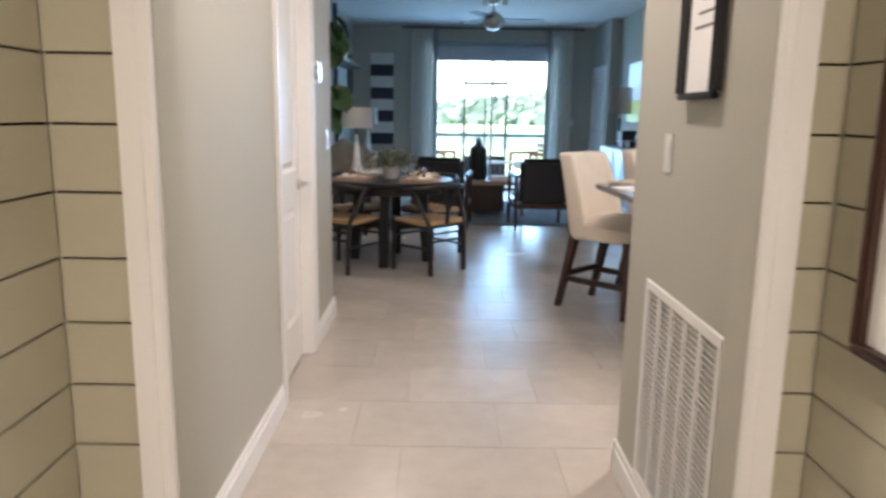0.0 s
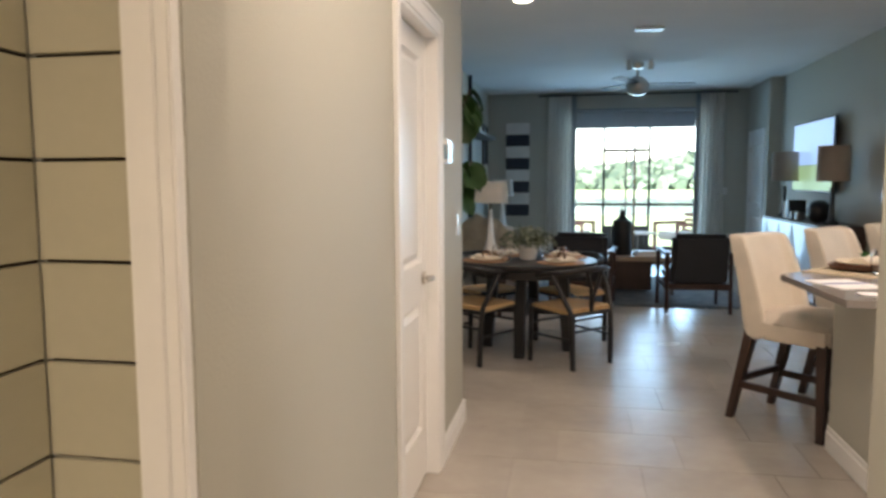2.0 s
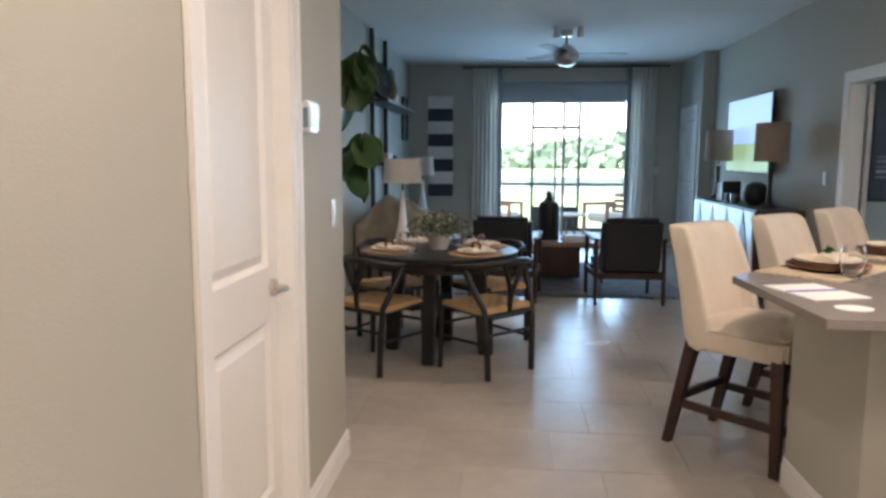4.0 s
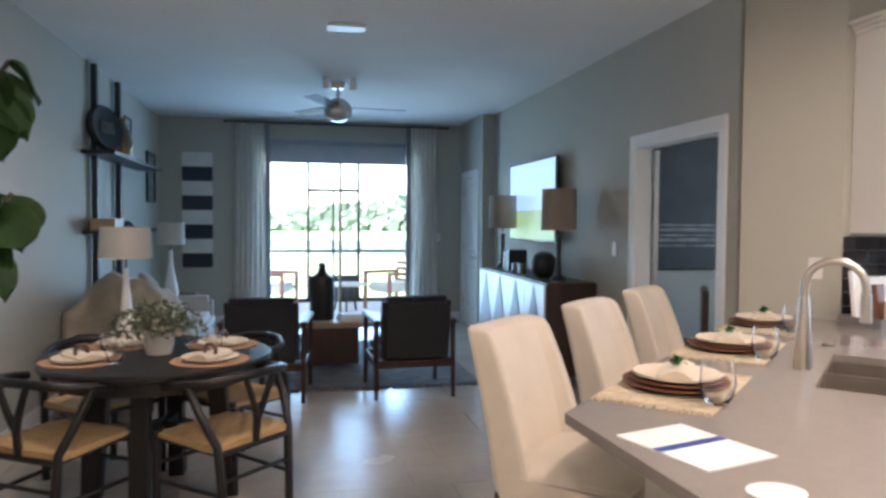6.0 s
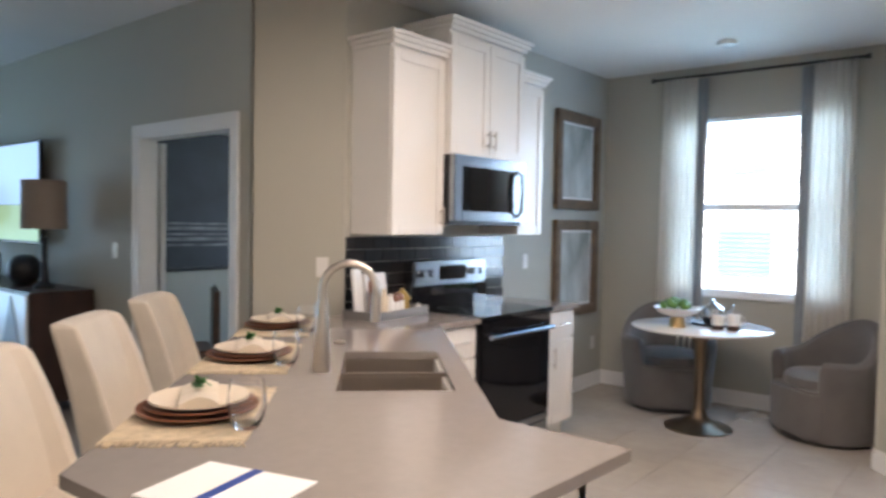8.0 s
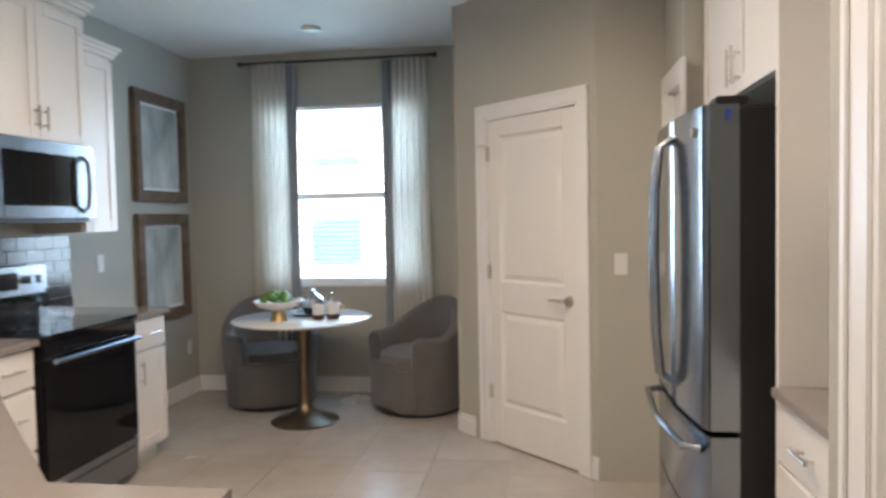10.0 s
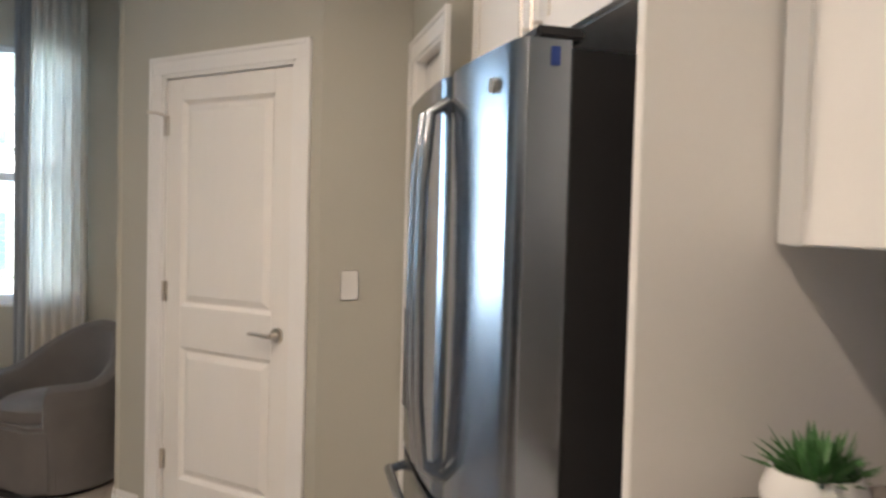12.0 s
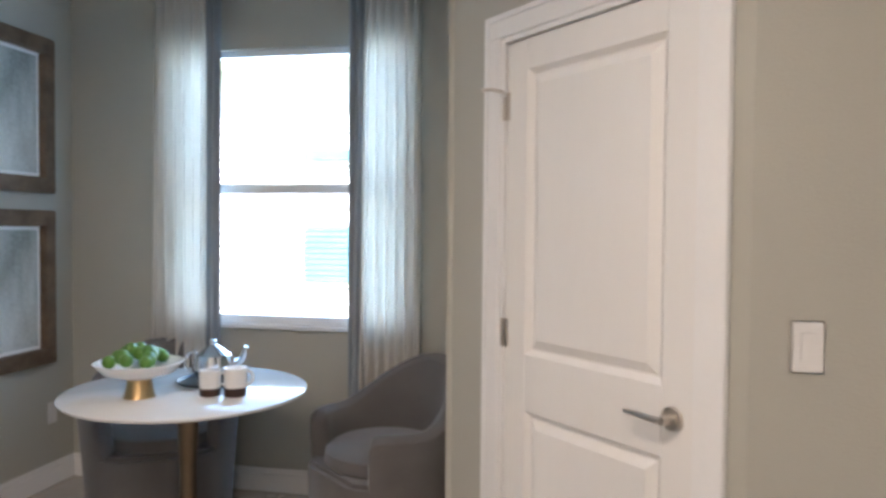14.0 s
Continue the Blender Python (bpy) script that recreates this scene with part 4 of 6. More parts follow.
# brochure, paper bowl, tray of packets
br = tagged(made("brochure", lambda bm: bx(bm, -0.14, 0.14, -0.108, 0.108, 0, 0.003), M["paper"], m=Matrix.Translation((1.83, 5.635, 0.9155)) @ pose(0, 0, 0, 0, 0, -74)), "white folded brochure with a blue stripe", "brochure")
made("stripe", lambda bm: bx(bm, -0.02, 0.005, -0.108, 0.108, 0.003, 0.0042), M["blue"], br)
made("spine", lambda bm: bx(bm, -0.0265, -0.0205, -0.03, 0.095, 0.003, 0.0042), M["paper"], br)
tagged(made("paper_tag", lambda bm: lathe(bm, [(0, 0), (0.055, 0), (0.058, 0.003), (0, 0.003)], 24), M["paper"], m=Matrix.Translation((1.83, 5.345, 0.9155)) @ Matrix.Diagonal((1.0, 0.85, 1, 1))), "white oval card on the counter", "card")

TRAY = Matrix.Translation((3.95, 7.255, 0.9155)) @ pose(0, 0, 0, 0, 0, 9)
tray = base("serving_tray", TRAY, "grey rectangular tray holding pantry packets", "tray")
made("base", lambda bm: [bx(bm, -0.26, 0.26, -0.13, 0.11, 0, 0.008), bx(bm, -0.26, 0.26, -0.13, -0.12, 0.008, 0.05, 0.002), bx(bm, -0.26, 0.26, 0.10, 0.11, 0.008, 0.05, 0.002), bx(bm, -0.26, -0.25, -0.12, 0.10, 0.008, 0.05, 0.002), bx(bm, 0.25, 0.26, -0.12, 0.10, 0.008, 0.05, 0.002)], M["traygrey"], tray)
for dx, dy, w_, h_, d_, key, nm, lab, rx, rz in ((-0.19, 0.04, 0.10, 0.27, 0.02, "paper", "recipe_card", "white recipe card leaning in a tray", -6, 14), (-0.01, 0.055, 0.19, 0.235, 0.03, "paper", "cook_book", "white cookbook standing in a tray", -8, -4), (-0.10, 0.0, 0.07, 0.20, 0.035, "terra", "snack_packet", "rust and white snack packet in a tray", -4, 8)):
    tagged(made(nm, lambda bm: bx(bm, -w_ / 2, w_ / 2, -d_ / 2, d_ / 2, 0, h_, 0.003), M[key], m=TRAY @ Matrix.Translation((dx, dy, 0.0105)) @ pose(0, 0, 0, rx, 0, rz)), lab, nm.split("_")[1])


def gable_box(bm):
    """A small carton with a pitched top."""
    bx(bm, -0.06, 0.06, -0.04, 0.04, 0, 0.085, 0.003)
    a = [bm.verts.new((-0.07, y, z)) for y, z in ((-0.05, 0.082), (0.05, 0.082), (0, 0.145))]
    b = [bm.verts.new((0.07, v.co.y, v.co.z)) for v in a]
    bm.faces.new(a), bm.faces.new(b[::-1])
    for k in range(3):
        bm.faces.new((a[k], b[k], b[(k + 1) % 3], a[(k + 1) % 3]))


tagged(made("snack_box", gable_box, M["mustard"], m=TRAY @ Matrix.Translation((0.155, -0.01, 0.0085)) @ pose(0, 0, 0, 0, 0, 35)), "mustard gable-topped snack box in a tray", "box")
JAR = base("spice_jar", TRAY @ Matrix.Translation((0.045, -0.055, 0.0085)), "white seasoning jar with a dark red lid", "jar", group="jars in the tray")
made("jar", lambda bm: lathe(bm, [(0, 0), (0.036, 0), (0.037, 0.01), (0.037, 0.085), (0, 0.085)], 20), M["white"], JAR, smooth=True)
made("lid", lambda bm: lathe(bm, [(0, 0.0855), (0.034, 0.0855), (0.034, 0.105), (0.025, 0.125), (0, 0.127)], 20), M["terra"], JAR, smooth=True)
copy_thing(JAR, TRAY @ Matrix.Translation((-0.015, -0.075, 0.0085)) @ Matrix.Diagonal((0.7, 0.7, 0.95, 1)))
for dx, dy, r, h_, key in ((-0.135, -0.085, 0.024, 0.16, "napkin"), (-0.08, -0.09, 0.021, 0.13, "white"), (0.215, -0.085, 0.022, 0.05, "white")):
    tagged(made("seasoning_bottle", lambda bm: lathe(bm, [(0, 0), (r, 0), (r, h_ * 0.7), (r * 0.6, h_ * 0.8), (r * 0.6, h_), (0, h_)], 16), M[key], m=TRAY @ Matrix.Translation((dx, dy, 0.0085)), smooth=True), "small pale seasoning bottle in a tray", "bottle", group="bottles in the tray")


# ---- south counter, fridge ----
sc = base("south_counter", None, "white drawer cabinets with taupe quartz top", "cabinet")
boxes("body", M["cab"], [(2.52, 3.515, 3.255, 3.845, 0.10, 0.884)], sc)
boxes("countertop", M["quartz"], [(2.517, 3.517, 3.252, 3.882, 0.885, 0.915)], sc, bev=0.003)
def front_n(bm, x0, x1, z0, z1):
    bx(bm, x0, x1, 3.846, 3.864, z0, z1, 0.003)
made("drawer", lambda bm: [front_n(bm, a, b, z0, z1) for a, b in ((3.03, 3.51), (2.525, 3.02)) for z0, z1 in ((0.70, 0.875), (0.41, 0.69), (0.12, 0.40))], M["cab"], sc)
pull("handle", sc, [((x - 0.06, 3.864, z), (x + 0.06, 3.864, z), (0, 0.03, 0)) for x in (3.27, 2.78) for z in (0.79, 0.55, 0.26)])

def shaker_n(bm, x0, x1, z0, z1, y, rail=0.06):
    bx(bm, x0, x1, y - 0.02, y - 0.008, z0, z1)
    for a, b, c, d in ((x0, x0 + rail, z0, z1), (x1 - rail, x1, z0, z1), (x0 + rail, x1 - rail, z0, z0 + rail), (x0 + rail, x1 - rail, z1 - rail, z1)):
        bx(bm, a, b, y - 0.008, y, c, d, 0.0015)

su = base("south_wall_cabinet", None, "white shaker wall cabinet with bar pulls", "cabinet")
boxes("body", M["cab"], [(2.52, 3.512, 3.255, 3.555, 1.385, 2.43)], su)
for a, b in ((3.02, 3.508), (2.525, 3.017)):
    made("door", lambda bm: shaker_n(bm, a, b, 1.388, 2.42, 3.578), M["cab"], su)
pull("handle", su, [((x, 3.578, 1.43), (x, 3.578, 1.57), (0, 0.03, 0)) for x in (3.05, 2.985)])
fp = boxes("panel", M["cab"], [(3.518, 3.545, 3.255, 3.86, 0.0, 2.45)], bev=0.002)
fc = base("fridge_cabinet", None, "white cabinet over the fridge with bar pulls", "cabinet")
fp.parent = fc
boxes("body", M["cab"], [(3.547, 4.64, 3.255, 3.80, 1.86, 2.45)], fc)
for a, b in ((3.55, 4.09), (4.095, 4.637)):
    made("door", lambda bm: shaker_n(bm, a, b, 1.863, 2.44, 3.823), M["cab"], fc)
pull("handle", fc, [((x, 3.823, 1.89), (x, 3.823, 2.03), (0, 0.03, 0)) for x in (4.06, 4.13)])

fg = base("refrigerator", None, "stainless french-door refrigerator with black sides", "refrigerator")
boxes("body", M["black"], [(3.67, 4.60, 3.30, 3.925, 0.03, 1.755)], fg, bev=0.004)
def bowed(bm, x0, x1, z0, z1, xa=3.66, xb=4.61, yb=3.93):
    n = 14
    top = []
    for i in range(n + 1):
        x = x0 + (x1 - x0) * i / n
        u = (2 * x - xa - xb) / (xb - xa)
        e = min(1, min(x - x0, x1 - x) / 0.012)
        y = 4.03 + 0.035 * (1 - u * u) - 0.012 * (1 - e) ** 2
        top.append((x, y))
    prism(bm, [(x0, yb), (x1, yb)] + top[::-1], z0, z1)
made("door", lambda bm: bowed(bm, 3.66, 4.046, 0.735, 1.765), M["brushed"], fg, smooth=True)
made("door", lambda bm: bowed(bm, 4.054, 4.61, 0.735, 1.765), M["brushed"], fg, smooth=True)
made("drawer", lambda bm: [bowed(bm, 3.66, 4.61, 0.40, 0.715), bowed(bm, 3.66, 4.61, 0.06, 0.39)], M["brushed"], fg, smooth=True)
made("handle", lambda bm: [tube(bm, [(x, 4.065, 0.80), (x, 4.11, 0.83), (x, 4.125, 1.0), (x, 4.13, 1.25), (x, 4.125, 1.5), (x, 4.11, 1.67), (x, 4.065, 1.70)], 0.014, 12) for x in (4.03, 4.095)] + [tube(bm, [(3.72, 4.035, 0.66), (3.75, 4.09, 0.66), (4.13, 4.12, 0.66), (4.52, 4.09, 0.66), (4.55, 4.035, 0.66)], 0.014, 12)], M["steel"], fg, smooth=True)
made("dispenser", lambda bm: [bx(bm, 4.32, 4.50, 4.035, 4.058, 0.86, 1.16, 0.004)], M["black"], fg)
for x in (3.66, 4.51):
    made("cover", lambda bm: bx(bm, x, x + 0.1, 3.90, 4.0, 1.766, 1.79, 0.006), M["black"], fg)
made("badge", lambda bm: tube(bm, [(3.77, 4.04, 1.69), (3.77, 4.0535, 1.69)], 0.016, 18), M["chrome"], fg)
made("tape", lambda bm: bx(bm, 3.656, 3.6655, 3.955, 3.972, 1.715, 1.75), M["blue"], fg)

# potted plant, router, plugs
def spiky(bm):
    rnd = random.Random(8)
    for i in range(150):
        a, e = rnd.uniform(0, 6.28), rnd.uniform(0.25, 1.45)
        r0, ln = rnd.uniform(0, 0.045), rnd.uniform(0.05, 0.10)
        p = Vector((r0 * math.cos(a), r0 * math.sin(a), 0.085))
        d = Vector((math.cos(a) * math.cos(e), math.sin(a) * math.cos(e), math.sin(e)))
        s = d.cross(Vector((0, 0, 1))).normalized() * 0.007
        mid = p + d * ln * 0.5
        tip = p + d * ln + Vector((0, 0, -0.01))
        bm.faces.new([bm.verts.new(v) for v in (p, mid + s, tip, mid - s)])
pp = base("potted_succulent", Matrix.Translation((3.37, 3.60, 0.9155)), "spiky green succulent in a round white pot", "plant")
made("pot", lambda bm: lathe(bm, [(0, 0.012), (0.055, 0.012), (0.085, 0.045), (0.086, 0.06), (0.072, 0.10), (0.066, 0.10), (0.07, 0.085), (0, 0.083)], 28), M["white"], pp, smooth=True)
made("foot", lambda bm: lathe(bm, [(0, 0), (0.055, 0), (0.07, 0.018), (0.056, 0.0125), (0, 0.0125)], 28), M["darkwood"], pp)
made("leaves", spiky, M["herb"], pp)
ro = tagged(made("router", lambda bm: bx(bm, -0.085, 0.085, -0.075, 0.075, 0.0, 0.04, 0.012), M["white"], m=Matrix.Translation((3.22, 3.44, 0.9155)) @ pose(0, 0, 0, 0, 0, -12), smooth=True), "white wireless router with a violet light", "router")
made("light", lambda bm: lathe(bm, [(0, 0.0402), (0.014, 0.0402), (0.013, 0.0415), (0, 0.0415)], 16), M["led"], ro)
tagged(made("glass_jar", lambda bm: lathe(bm, [(0, 0), (0.03, 0), (0.034, 0.02), (0.034, 0.075), (0.024, 0.09), (0.024, 0.105), (0.021, 0.105), (0.021, 0.09), (0.031, 0.074), (0.03, 0.006), (0, 0.006)], 20), M["glass"], m=Matrix.Translation((3.075, 3.36, 0.9155)), smooth=True), "small clear glass jar on the counter", "jar")
pl = base("plug_adapter", Matrix.Translation((3.30, 3.262, 1.17)), "white plug adapters and cords in an outlet", "adapter")
made("plate", lambda bm: bx(bm, -0.04, 0.04, 0, 0.006, -0.06, 0.06, 0.002), M["white"], pl)
made("plug", lambda bm: [bx(bm, -0.02, 0.025, 0.006, 0.05, 0.0, 0.06, 0.005), bx(bm, -0.02, 0.025, 0.006, 0.04, -0.06, -0.01, 0.005)], M["white"], pl)
made("cord", lambda bm: [tube(bm, [(0, 0.03, -0.04), (0.01, 0.05, -0.10), (-0.02, 0.05, -0.14), (0.03, 0.06, -0.18), (0.05, 0.08, -0.22)], 0.003, 6), tube(bm, [(0.02, 0.03, -0.05), (-0.06, 0.05, -0.12), (-0.09, 0.07, -0.20), (-0.1, 0.1, -0.222)], 0.003, 6)], M["white"], pl)


def plate(name, m, gang=1, label="white rocker switch plate on painted wall", cat="switch"):
    """Wall plate facing +y."""
    s = base(name, m, label, cat)
    w_ = 0.035 + 0.023 * (gang - 1)
    made("plate", lambda bm: bx(bm, -w_, w_, 0.0005, 0.006, -0.058, 0.058, 0.003), M["white"], s)
    made("rocker", lambda bm: [bx(bm, x - 0.016, x + 0.016, 0.006, 0.009, -0.033, 0.033, 0.002) for x in ([0] if gang == 1 else [-0.023, 0.023])], M["white"], s)
    return s


def on_wall(x, y, z, rz):
    return pose(x, y, z, 0, 0, rz)


plate("switch_plate", on_wall(0, 5.965, 1.153, -90))
plate("switch_plate", on_wall(1.37, 3.74, 1.215, 90), 1)
plate("switch_plate", on_wall(3.45, 9.47, 1.22, 90))
plate("switch_plate", on_wall(3.715, 7.535, 1.19, 135), 1)
plate("switch_plate", on_wall(5.17, 4.13, 1.165, 90))
plate("outlet", on_wall(5.70, 7.45, 1.17, 180), 1, "white duplex outlet above the counter", "outlet")
plate("outlet", on_wall(6.85, 7.45, 0.40, 180), 1, "white outlet near the baseboard", "outlet")
plate("switch_plate", on_wall(2.95, 14.15, 1.2, 180))
th = base("thermostat", on_wall(0, 5.60, 1.53, -90), "white wall thermostat with a grey-blue screen", "thermostat")
made("body", lambda bm: bx(bm, -0.075, 0.06, 0.0005, 0.028, -0.055, 0.055, 0.006), M["white"], th)
made("screen", lambda bm: bx(bm, 0.061, 0.0625, 0.006, 0.024, -0.04, 0.03), M["lcd"], th)
made("panel", lambda bm: bx(bm, -0.03, 0.045, 0.028, 0.0295, -0.035, 0.035), M["lcd"], th)

vt = base("return_air_grille", on_wall(1.37, 3.215, 0.13, 90), "white louvred return air grille", "vent")
made("frame", lambda bm: [bx(bm, a, b, 0.0005, 0.012, c, d, 0.002) for a, b, c, d in ((0, 0.63, 0, 0.03), (0, 0.63, 0.65, 0.68), (0, 0.03, 0.03, 0.65), (0.6, 0.63, 0.03, 0.65))], M["trim"], vt)
made("back", lambda bm: bx(bm, 0.03, 0.6, 0.0005, 0.002, 0.03, 0.65), M["wall"], vt)
made("bar", lambda bm: [bx(bm, 0.03 + 0.114 * i - 0.006, 0.03 + 0.114 * i + 0.006, 0.002, 0.013, 0.03, 0.65) for i in range(1, 5)], M["trim"], vt)
lv = None
for i in range(34):
    m_ = Matrix.Translation((0.315, 0.006, 0.04 + i * 0.018)) @ pose(0, 0, 0, 35)
    if lv is None:
        lv = made("slat", lambda bm: bx(bm, -0.285, 0.285, -0.008, 0.008, -0.001, 0.001), M["trim"], vt, m=m_)
    else:
        s = new("slat", lv.data)
        s.parent, s.matrix_basis = vt, m_


# ---- breakfast nook ----
nt_ = base("pedestal_table", Matrix.Translation((6.17, 6.23, 0)), "round white tabletop on a brass tulip pedestal", "table")
made("top", lambda bm: lathe(bm, [(0, 0.715), (0.44, 0.715), (0.485, 0.728), (0.49, 0.738), (0.485, 0.742), (0, 0.742)], 56), M["marble"], nt_, smooth=True)
made("pedestal", lambda bm: lathe(bm, [(0, 0), (0.235, 0), (0.24, 0.008), (0.22, 0.018), (0.12, 0.045), (0.06, 0.085), (0.038, 0.15), (0.034, 0.40), (0.045, 0.62), (0.09, 0.714), (0, 0.714)], 40), M["bronze"], nt_, smooth=True)


def tub_chair(m):
    c = base("tub_chair", m, "grey upholstered barrel armchair to the floor", "chair", group="chairs in the nook")
    # opens to +y
    def shell(bm):
        n = 28
        rings_o, rings_i = [], []
        for i in range(n + 1):
            a = radians(-226 + 272 * i / n)
            back_ = max(0.0, -math.sin(a))
            top = 0.545 + 0.245 * back_ ** 1.15
            ca, sa = math.cos(a), math.sin(a)
            o, q = [], []
            for k in range(7):
                f = k / 6
                z = 0.03 + (top - 0.03) * f
                ro_ = 0.305 + 0.035 * f ** 1.5
                o.append(bm.verts.new((ro_ * ca * 1.06, ro_ * sa * 1.02, z)))
            for k in range(5):
                f = k / 4
                z = 0.36 + (top - 0.36) * f
                ri = 0.235 + 0.022 * f
                q.append(bm.verts.new((ri * ca * 1.06, ri * sa * 1.02, z)))
            rings_o.append(o), rings_i.append(q)
        crest = [bm.verts.new((rings_o[j][6].co + rings_i[j][4].co) / 2 + Vector((0, 0, 0.028))) for j in range(n + 1)]
        for i in range(n):
            for k in range(6):
                bm.faces.new((rings_o[i][k], rings_o[i + 1][k], rings_o[i + 1][k + 1], rings_o[i][k + 1]))
            for k in range(4):
                bm.faces.new((rings_i[i][k], rings_i[i][k + 1], rings_i[i + 1][k + 1], rings_i[i + 1][k]))
            bm.faces.new((rings_o[i][6], rings_o[i + 1][6], crest[i + 1], crest[i]))
            bm.faces.new((crest[i], crest[i + 1], rings_i[i + 1][4], rings_i[i][4]))
        for j in (0, n):
            vs = rings_o[j] + [crest[j]] + rings_i[j][::-1]
            bm.faces.new(vs if j == 0 else vs[::-1])
    made("shell", shell, M["grey"], c, smooth=True, sub=1)
    made("seat", lambda bm: [lathe(bm, [(0, 0.34), (0.23, 0.34), (0.255, 0.37), (0.25, 0.42), (0.22, 0.445), (0, 0.455)], 28)], M["grey"], c, smooth=True)
    made("skirt", lambda bm: [prism(bm, [(-0.25, 0.0), (0.25, 0.0), (0.27, 0.2), (0.18, 0.275), (-0.18, 0.275), (-0.27, 0.2)], 0.03, 0.36, 0.02)], M["grey"], c, smooth=True)
    made("foot", lambda bm: lathe(bm, [(0, 0), (0.27, 0), (0.27, 0.032), (0, 0.032)], 28), M["black"], c)
    return c


tc = tub_chair(pose(6.57, 5.49, 0, 0, 0, 48) @ Matrix.Diagonal((1.06, 1.06, 1.02, 1)))
copy_thing(tc, pose(6.65, 6.66, 0, 0, 0, 122))

bw = base("fruit_bowl", Matrix.Translation((6.0, 6.34, 0.7425)) @ Matrix.Diagonal((1.12, 1.12, 1.0, 1)), "white footed bowl of green fruit on the table", "bowl")
made("foot", lambda bm: lathe(bm, [(0, 0), (0.055, 0), (0.05, 0.01), (0.04, 0.075), (0, 0.075)], 24), M["brass"], bw, smooth=True)
made("bowl", lambda bm: lathe(bm, [(0, 0.076), (0.05, 0.076), (0.12, 0.10), (0.152, 0.14), (0.146, 0.142), (0.11, 0.108), (0, 0.095)], 32), M["white"], bw, smooth=True)
rnd = random.Random(11)
for i in range(22):
    a, r = rnd.uniform(0, 6.28), 0.125 * math.sqrt(rnd.random())
    z = 0.7425 + 0.15 + 0.035 * (1 - (r / 0.115) ** 2) + rnd.uniform(-0.004, 0.012)
    if i == 0:
        fr = made("green_fruit", lambda bm: bmesh.ops.create_icosphere(bm, subdivisions=2, radius=0.027), M["apple"], m=Matrix.Translation((6.0, 6.34, z)), smooth=True)
        tagged(fr, "small green fruit heaped in a bowl", "fruit", "fruit in the bowl")
    else:
        copy_thing(fr, Matrix.Translation((6.0 + r * math.cos(a), 6.34 + r * math.sin(a), z)))
mg = base("mug", Matrix.Translation((6.09, 6.085, 0.7425)) @ pose(0, 0, 0, 0, 0, -70) @ Matrix.Diagonal((1.08, 1.08, 1.12, 1)), "white mug with a dark base", "mug", "mugs on the table")
made("cup", lambda bm: lathe(bm, [(0.038, 0.028), (0.04, 0.09), (0.036, 0.09), (0.034, 0.03), (0, 0.03)], 20), M["white"], mg, smooth=True)
made("base", lambda bm: lathe(bm, [(0, 0), (0.037, 0), (0.039, 0.028), (0, 0.028)], 20), M["darkwood"], mg, smooth=True)
made("handle", lambda bm: tube(bm, arc((0.04, 0, 0.058), 0.022, -90, 90, 8, axis="y"), 0.0045, 6), M["white"], mg)
copy_thing(mg, Matrix.Translation((6.11, 5.985, 0.7425)) @ pose(0, 0, 0, 0, 0, -80) @ Matrix.Diagonal((1.08, 1.08, 1.12, 1)))
tp = tagged(made("table_tray", lambda bm: lathe(bm, [(0, 0), (0.14, 0), (0.15, 0.014), (0.146, 0.014), (0.137, 0.005), (0, 0.005)], 28), M["black"], m=Matrix.Translation((6.32, 6.2, 0.7425))), "round dark tray on the table", "tray")
tea = base("teapot", Matrix.Translation((6.32, 6.2, 0.748)) @ pose(0, 0, 0, 0, 0, -75) @ Matrix.Diagonal((1.25, 1.25, 1.35, 1)), "polished silver teapot on a tray", "teapot")
made("body", lambda bm: lathe(bm, [(0, 0), (0.045, 0), (0.07, 0.04), (0.062, 0.085), (0.03, 0.108), (0.012, 0.118), (0.014, 0.13), (0, 0.136)], 24), M["chrome"], tea, smooth=True)
made("spout", lambda bm: tube(bm, [(0.06, 0, 0.04), (0.1, 0, 0.07), (0.115, 0, 0.11)], 0.014, 8, 0.008), M["chrome"], tea, smooth=True)
made("handle", lambda bm: tube(bm, arc((-0.06, 0, 0.06), 0.035, 90, 270, 8, axis="y"), 0.005, 6), M["chrome"], tea, smooth=True)


def drape(name, m, width, height, folds, label, amp=0.03):
    """A hanging curtain along x, from z = 0 up, pleated towards y."""
    n = folds * 8
    def f(bm):
        top, rows = height, 12
        g = []
        for r in range(rows + 1):
            z = top * r / rows
            k = 1 - r / rows
            g.append([bm.verts.new((width * (i / n - 0.5) * (0.86 + 0.14 * k), amp * (0.55 + 0.45 * k) * math.sin(2 * math.pi * folds * i / n + 0.7 * math.sin(3.1 * z) * k) + 0.012 * math.sin(5 * i / n + 2 * z), z)) for i in range(n + 1)])
        for a, b in zip(g, g[1:]):
            for i in range(n):
                bm.faces.new((a[i], a[i + 1], b[i + 1], b[i]))
    ob = made(name, f, M["curtain"], m=m, smooth=True)
    md = ob.modifiers.new("thickness", "SOLIDIFY")
    md.thickness = 0.003
    return tagged(ob, label, "curtain", group="sheer curtains")


for y in (5.565, 6.73):
    drape("curtain", Matrix.Translation((6.93, y, 0.02)) @ pose(0, 0, 0, 0, 0, 90), 0.33, 2.68, 6, "pleated ivory sheer curtain beside the nook window")
for x in (0.36, 2.72):
    drape("curtain", Matrix.Translation((x, 14.05, 0.02)), 0.42, 2.72, 6, "pleated ivory sheer curtain beside the sliding door")


